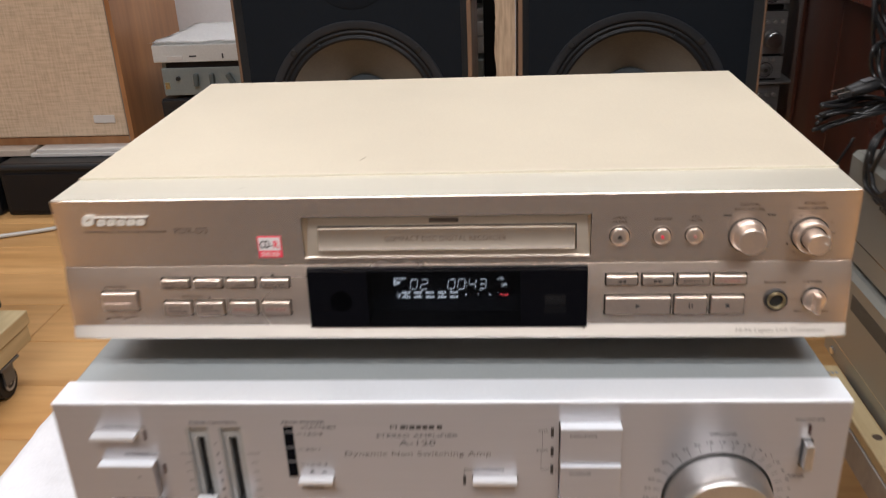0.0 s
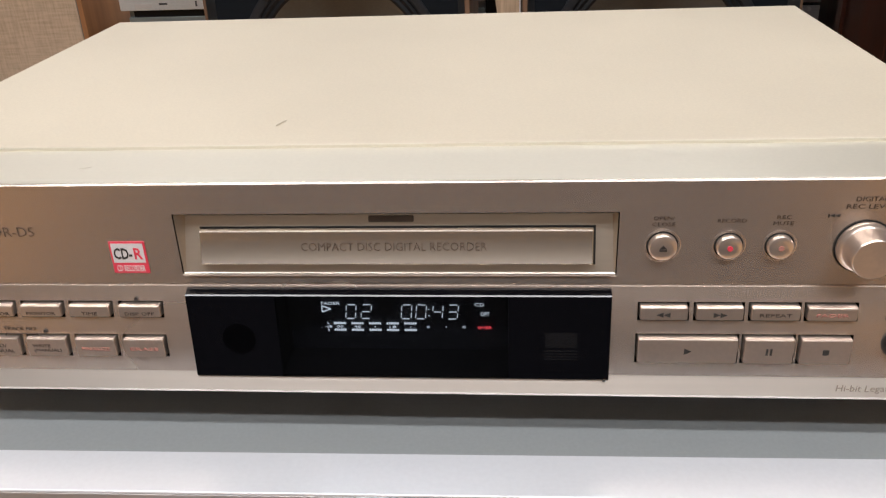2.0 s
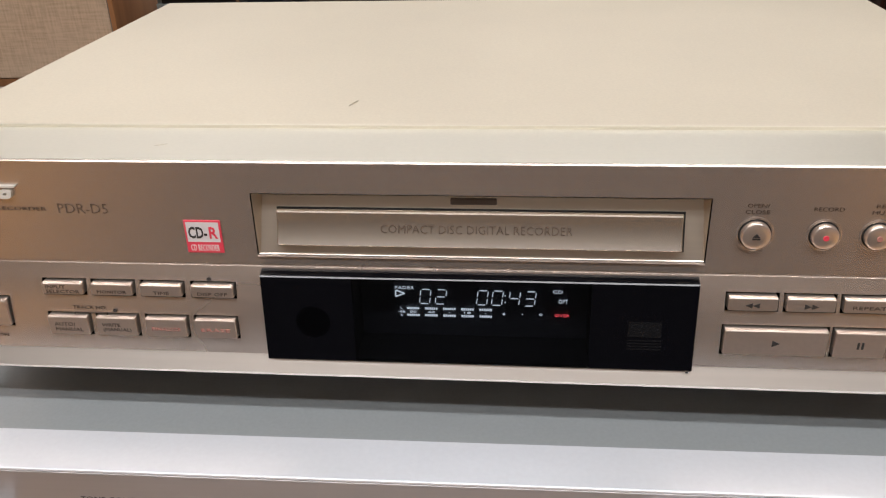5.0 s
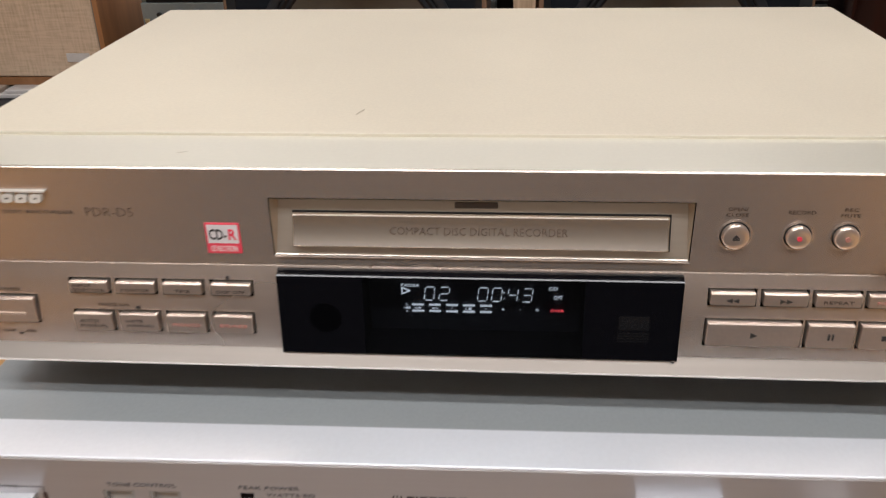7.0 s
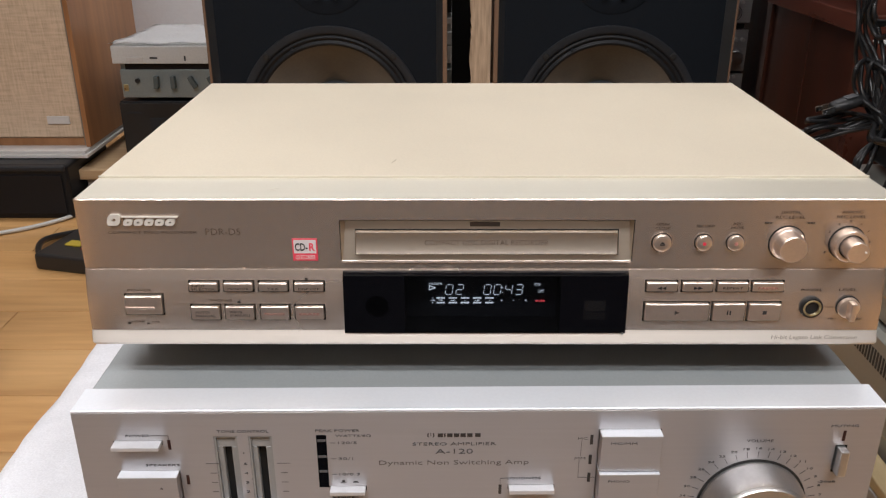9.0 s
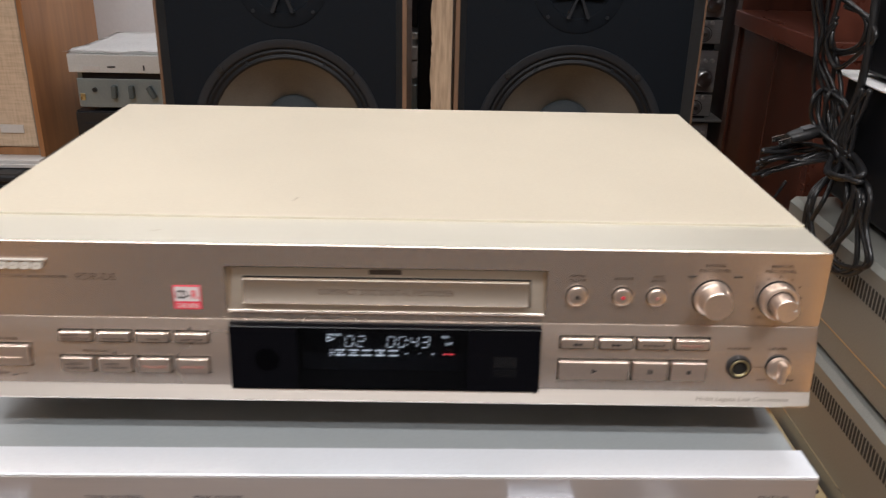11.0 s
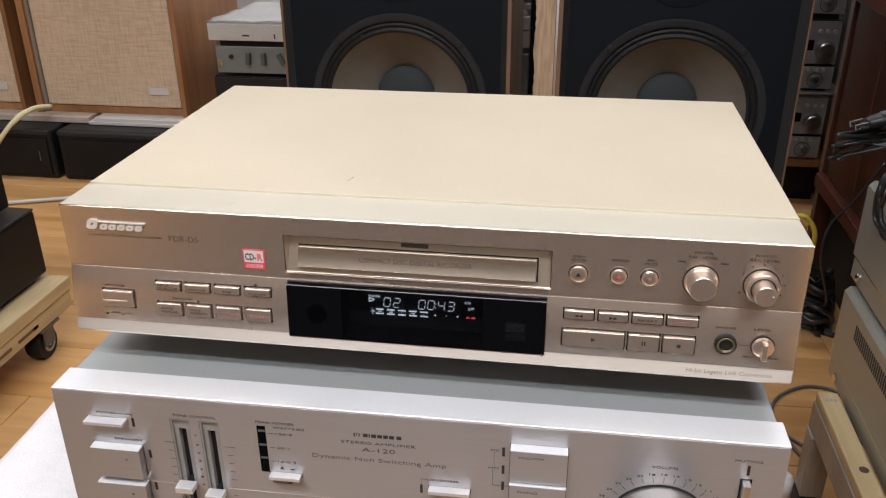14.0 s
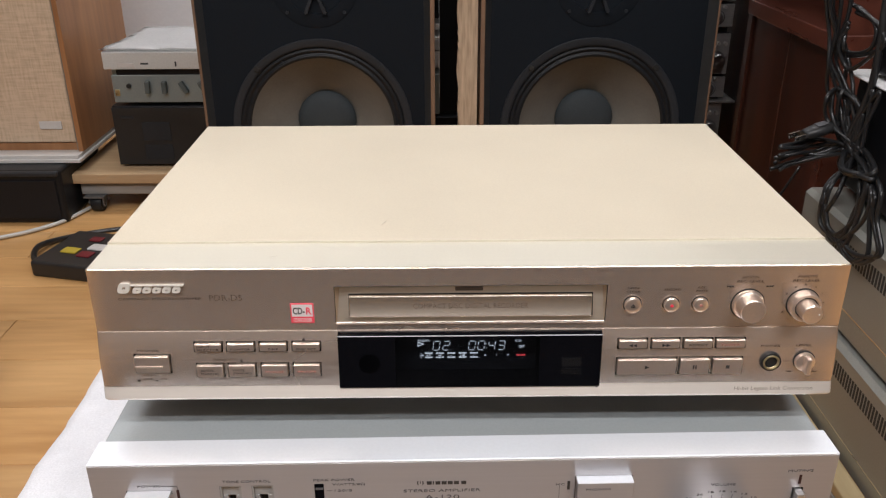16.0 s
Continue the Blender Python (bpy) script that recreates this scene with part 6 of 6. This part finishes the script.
for k in range(6):
    o = 0.006 * (k - 2.5)
    strand([(0.372 + o, 0.448, 0.64), (0.385 + o * 0.8, 0.45, 0.560), (0.392 + o * 0.5, 0.45, 0.525), (0.396 + o, 0.45, 0.500), (0.405 + o * 0.7, 0.448, 0.470), (0.418 + o * 0.4, 0.448, 0.425), (0.428 + o * 0.3, 0.446, 0.400)])
for k in range(9):
    o = k - 4
    strand([(0.428, 0.446, 0.402), (0.412, 0.444, 0.412 - 0.001 * o), (0.388, 0.440, 0.409 - 0.0022 * o), (0.362, 0.436 + 0.002 * o, 0.408 - 0.003 * o), (0.337 + 0.002 * abs(o), 0.432, 0.402 - 0.0036 * o)], 0.0024)
for k in range(4):
    o = 0.004 * k
    strand([(0.428, 0.440, 0.395), (0.412 - o, 0.434, 0.366), (0.404 + o * 0.3, 0.432, 0.340 - o), (0.411 + o * 0.4, 0.432, 0.321 - o), (0.428, 0.432, 0.314 - o), (0.441 + o * 0.5, 0.434, 0.334), (0.440 + o, 0.438, 0.372), (0.432, 0.440, 0.400)], 0.0026)
for k in range(3):
    o = 0.004 * k
    strand([(0.430, 0.436, 0.398), (0.446 + o, 0.428, 0.368), (0.455 + o, 0.424, 0.330), (0.456 + o, 0.420, 0.300), (0.446, 0.416, 0.284 + o), (0.428, 0.416, 0.296 + o), (0.418, 0.420, 0.318)], 0.0026)
for k in range(4):
    o = 0.004 * k
    strand([(0.424, 0.446, 0.410), (0.396 + o, 0.444, 0.438), (0.389 + o, 0.442, 0.463), (0.399 + o, 0.442, 0.476 - o), (0.413 + o, 0.442, 0.462 - o), (0.424 + o * 0.5, 0.444, 0.430), (0.430, 0.444, 0.402)], 0.0026)
for k in range(2):
    strand([(0.426, 0.442, 0.415), (0.430, 0.438, 0.445), (0.431 + 0.004 * k, 0.436, 0.468), (0.436 + 0.004 * k, 0.436, 0.450), (0.434, 0.438, 0.415), (0.430, 0.440, 0.398)], 0.0026)
strand([(0.412, 0.405, 0.640), (0.414, 0.412, 0.570), (0.415, 0.412, 0.526), (0.414, 0.414, 0.476), (0.408, 0.424, 0.432), (0.424, 0.436, 0.405)], 0.0042)
for k in range(3):
    o = 0.005 * k
    strand([(0.398, 0.44, 0.555), (0.412 + o, 0.436, 0.548 - o), (0.428, 0.436, 0.535 - o), (0.424, 0.438, 0.515 - o), (0.405, 0.442, 0.507 - o), (0.392, 0.444, 0.520), (0.394, 0.446, 0.540)], 0.0026)
for k in range(3):
    strand([(0.418, 0.432, 0.418 - 0.004 * k), (0.434, 0.428, 0.408), (0.444, 0.430, 0.392 - 0.004 * k), (0.436, 0.438, 0.382), (0.420, 0.442, 0.388), (0.414, 0.440, 0.405)], 0.0028)
body = lathe([(0.0040, -0.0185), (0.0058, -0.0180), (0.0066, -0.0150), (0.0078, -0.0080), (0.0085, 0.0), (0.0078, 0.0080), (0.0060, 0.0135), (0.0042, 0.0170), (0.0036, 0.0230)], 28, "x")
for v in body.verts:
    v.co.y *= 1.15
    v.co.z *= 0.82
plug = sharp_smooth(part("mains_plug", body, M_BLACK, bun, "black mains plug with two blades"), 60)
plug.location, plug.rotation_euler = (0.384, 0.437, 0.431), (0, radians(-14), radians(8))
for o in (-0.0062, 0.0062):
    blade = part("blade", box(-0.0310, -0.0180, o - 0.0007, o + 0.0007, -0.0030, 0.0030, 0.0004, 1), M_CHROME, plug, "flat bright blade")
    part("hole", lathe([(0.0013, o * -1 - 0.0008), (0.0013, o * -1 + 0.0008)], 12, "y", (-0.0280, 0, 0)), M_DARK, blade, "round hole")
part("tag", box(-0.004, 0.0075, -0.0065, 0.0035, 0.0062, 0.0072, 0.0003), M_GREYCABLE, plug, "grey rating label")
strand([(0.396, 0.437, 0.430), (0.408, 0.438, 0.425), (0.420, 0.442, 0.415)], 0.0032)

# ---- cables on the floor ----


def floor_cable(label, pts, r, m):
    return tagged(part("floor_cable", tube(pts, r, 8, 8), m), label, "cable")


fz = FLOOR
floor_cable("grey cable looping on the floor behind the stand", [(0.47, 0.60, fz + 0.0025), (0.455, 0.62, fz + 0.0025), (0.419, 0.62, fz + 0.0025), (0.378, 0.585, fz + 0.0025), (0.364, 0.530, fz + 0.0025), (0.392, 0.487, fz + 0.0025), (0.43, 0.455, fz + 0.0025)], 0.0023, M_GREYCABLE)
floor_cable("grey cable running along the floor", [(0.30, 0.50, fz + 0.0025), (0.345, 0.535, fz + 0.0025), (0.366, 0.51, fz + 0.0075), (0.385, 0.466, fz + 0.0025), (0.41, 0.44, fz + 0.0025)], 0.0023, M_GREYCABLE)
floor_cable("thick dark cable lying on the floor", [(0.33, 0.80, fz + 0.0046), (0.40, 0.805, fz + 0.0046), (0.463, 0.786, fz + 0.0046), (0.497, 0.765, fz + 0.0046)], 0.0045, M_CABLE)
for k in range(7):
    floor_cable("black cable in a heap on the floor before the cabinet",
                [(0.36 + 0.01 * k, 0.86, fz + 0.010 + 0.012 * k), (0.41, 0.84 - 0.012 * k, fz + 0.05 + 0.013 * k), (0.455, 0.83 - 0.01 * k, fz + 0.055 + 0.016 * (k % 4)),
                 (0.485, 0.80, fz + 0.030 + 0.011 * k), (0.47, 0.76 + 0.01 * k, fz + 0.008 + 0.002 * k)], 0.0045, M_CABLE)
heap = random.Random(5)
for k in range(9):
    h, s = 0.03 + 0.009 * k, heap.uniform(-0.02, 0.02)
    floor_cable("black cable tangled in a heap before the cabinet",
                [(0.40 + heap.uniform(-0.02, 0.01), 0.80 + s, fz + 0.005), (0.425, 0.775 + s, h), (0.455, 0.76 - s, h + heap.uniform(-0.01, 0.012)), (0.482, 0.77 - s, h * 0.8),
                 (0.492, 0.80 - s, fz + 0.005)], heap.uniform(0.0036, 0.0052), M_CABLE)
for k in range(2):
    floor_cable("pale flat cable on the floor before the cabinet", [(0.36, 0.90 - 0.03 * k, fz + 0.012), (0.42, 0.88 - 0.03 * k, fz + 0.020), (0.475, 0.84 - 0.03 * k, fz + 0.012), (0.490, 0.80 - 0.03 * k, fz + 0.007)], 0.0062, M_WHITECABLE if k == 0 else M_GREYCABLE)
floor_cable("thin dark wire hanging down to the floor", [(0.52 - 0.03, 0.70, 0.30), (0.462, 0.70, 0.245), (0.437, 0.70, 0.205), (0.432, 0.69, 0.16), (0.452, 0.70, 0.10), (0.465, 0.74, 0.06), (0.47, 0.78, fz + 0.004)], 0.0020, M_CABLE)
floor_cable("yellow wire loop behind the disc recorder", [(0.385, 0.72, 0.205), (0.400, 0.70, 0.219), (0.412, 0.70, 0.210), (0.420, 0.70, 0.195), (0.424, 0.71, 0.170), (0.425, 0.735, 0.13), (0.415, 0.79, fz + 0.06), (0.40, 0.83, fz + 0.004)], 0.0036, M_YELLOW)
floor_cable("white cable running across the floor to the low cabinet", [(-1.10, 1.08, fz + 0.0055), (-0.98, 1.125, fz + 0.0055), (-0.909, 1.155, fz + 0.0055), (-0.856, 1.190, fz + 0.0055), (-0.812, 1.238, fz + 0.0055), (-0.790, 1.29, fz + 0.0055), (-0.76, 1.38, fz + 0.0055)], 0.0042, M_WHITECABLE)
floor_cable("black cable curling behind the small black box", [(-0.745, 1.00, 0.006), (-0.778, 1.035, 0.012), (-0.795, 1.10, 0.008), (-0.765, 1.165, fz + 0.0025), (-0.69, 1.20, fz + 0.0025), (-0.60, 1.22, fz + 0.0025)], 0.0058, M_CABLE)
tagged(part("white_wad", lathe([(0.004, 0.0), (0.013, 0.006), (0.015, 0.018), (0.010, 0.030), (0.002, 0.034)], 14, "z", (0.345, 0.392, FLOOR)), M_PAPER, None, smooth=True), "crumpled white tissue by the stand's leg", "tissue")

# small black box with coloured keys on the floor
sb = thing("key_box", "small black box with yellow, red and white keys on the floor", "remote box", (-0.665, 1.042, FLOOR), -14)
part("body", box(-0.085, 0.085, -0.075, 0.075, 0.0, 0.032, 0.006, 3), M_BLACK, sb)
for a, b, c, d, m, lab in ((-0.052, -0.020, -0.030, -0.008, M_YELLOW, "yellow key"), (-0.012, 0.016, -0.040, -0.018, M_RED, "red key"), (-0.010, 0.030, -0.008, 0.016, M_PALE, "white key"), (-0.030, -0.006, 0.028, 0.046, M_RED, "red key")):
    part("key", box(a, b, c, d, 0.0318, 0.0352, 0.0012), m, sb, lab)

# ---- dolly with black gear at the left ----
ld = thing("wooden_dolly", "pine dolly on black casters carrying black gear", "dolly", (-1.06, 0.10, FLOOR))
part("deck_board", box(0.0, 0.414, 0.0, 0.512, 0.082, 0.1025, 0.002), M_PINE, ld)
part("side_rail", box(0.374, 0.412, 0.0, 0.508, 0.056, 0.0815, 0.002), M_PINE, ld)
part("side_rail", box(0.002, 0.038, 0.0, 0.504, 0.056, 0.0815, 0.002), M_PINE, ld)
bm = bmesh.new()
for k, (y, w) in enumerate(((0.33, 0.030), (0.375, 0.045), (0.41, 0.012))):
    add_box(bm, 0.4122, 0.4128, y, y + w, 0.066, 0.0705)
part("burn_marks", bm, plain("brown_scorch", (0.16, 0.10, 0.055), 0.8), ld, "dark scorch marks on the rail")
for cx in (0.04, 0.391):
    for cy in (0.05, 0.447):
        caster(ld, cx, cy, 0.056, 0.024)
g1 = thing("black_amplifier", "black cased amplifier on the pine dolly", "amplifier", (-1.048, 0.12, FLOOR + 0.1030))
part("case", box(0.0, 0.372, 0.0, 0.486, 0.008, 0.1050, 0.003), M_BLACKMET, g1)
part("top_lip", box(0.0, 0.372, 0.0, 0.486, 0.1052, 0.1095, 0.002), M_BLACK, g1)
for fx in (0.03, 0.34):
    for fy in (0.03, 0.41):
        part("foot", lathe([(0.014, 0.0), (0.014, 0.0078)], 16, "z", (fx, fy, 0)), M_BLACK, g1)
part("foot_pad", lathe([(0.013, 0.0), (0.013, 0.005)], 18, "z", (0.371, 0.34, 0)), M_PALE, g1, "pale felt pad")
g2 = thing("black_amplifier", "black cased unit stacked on another black amplifier", "amplifier", (-1.058, 0.12, FLOOR + 0.2127))
part("case", box(0.0, 0.360, 0.0, 0.468, 0.008, 0.15, 0.003), M_BLACKMET, g2)
part("front_panel", box(0.0, 0.360, -0.006, -0.0005, 0.008, 0.15, 0.002), M_BLACK, g2)
for fx in (0.03, 0.33):
    for fy in (0.03, 0.38):
        part("foot", lathe([(0.014, 0.0), (0.014, 0.0078)], 16, "z", (fx, fy, 0)), M_BLACK, g2)

# ---- floor planks ----
PW, PL = 0.125, 1.20
plank = box(0.0006, PL - 0.0006, 0.0006, PW - 0.0006, -0.008, 0.0, 0.0008, 1)
me = bpy.data.meshes.new("plank")
plank.to_mesh(me), plank.free()
me.materials.append(M_FLOOR)
row, y = 0, Y0
while y < Y1 - 0.001:
    x = X0 - (row * 0.43) % PL
    while x < X1 - 0.01:
        a, b = max(x, X0), min(x + PL, X1)
        if b - a > 0.02:
            ob = new("plank", me)
            ob.parent, ob.location = floor, (a, y, FLOOR)
            ob.scale = ((b - a) / PL, min(1.0, (Y1 - y) / PW), 1)
        x += PL
    y += PW
    row += 1
# added out of view: its dark area dims the middle of both fascias
mat = part("floor_mat", box(-0.75, 0.63, -2.0, -0.42, FLOOR + 0.0002, FLOOR + 0.006, 0.002), M_REFLDARK, None)
tagged(mat, "added unseen dark sheet on the laminate, dimming reflections in the front panels", "mat")
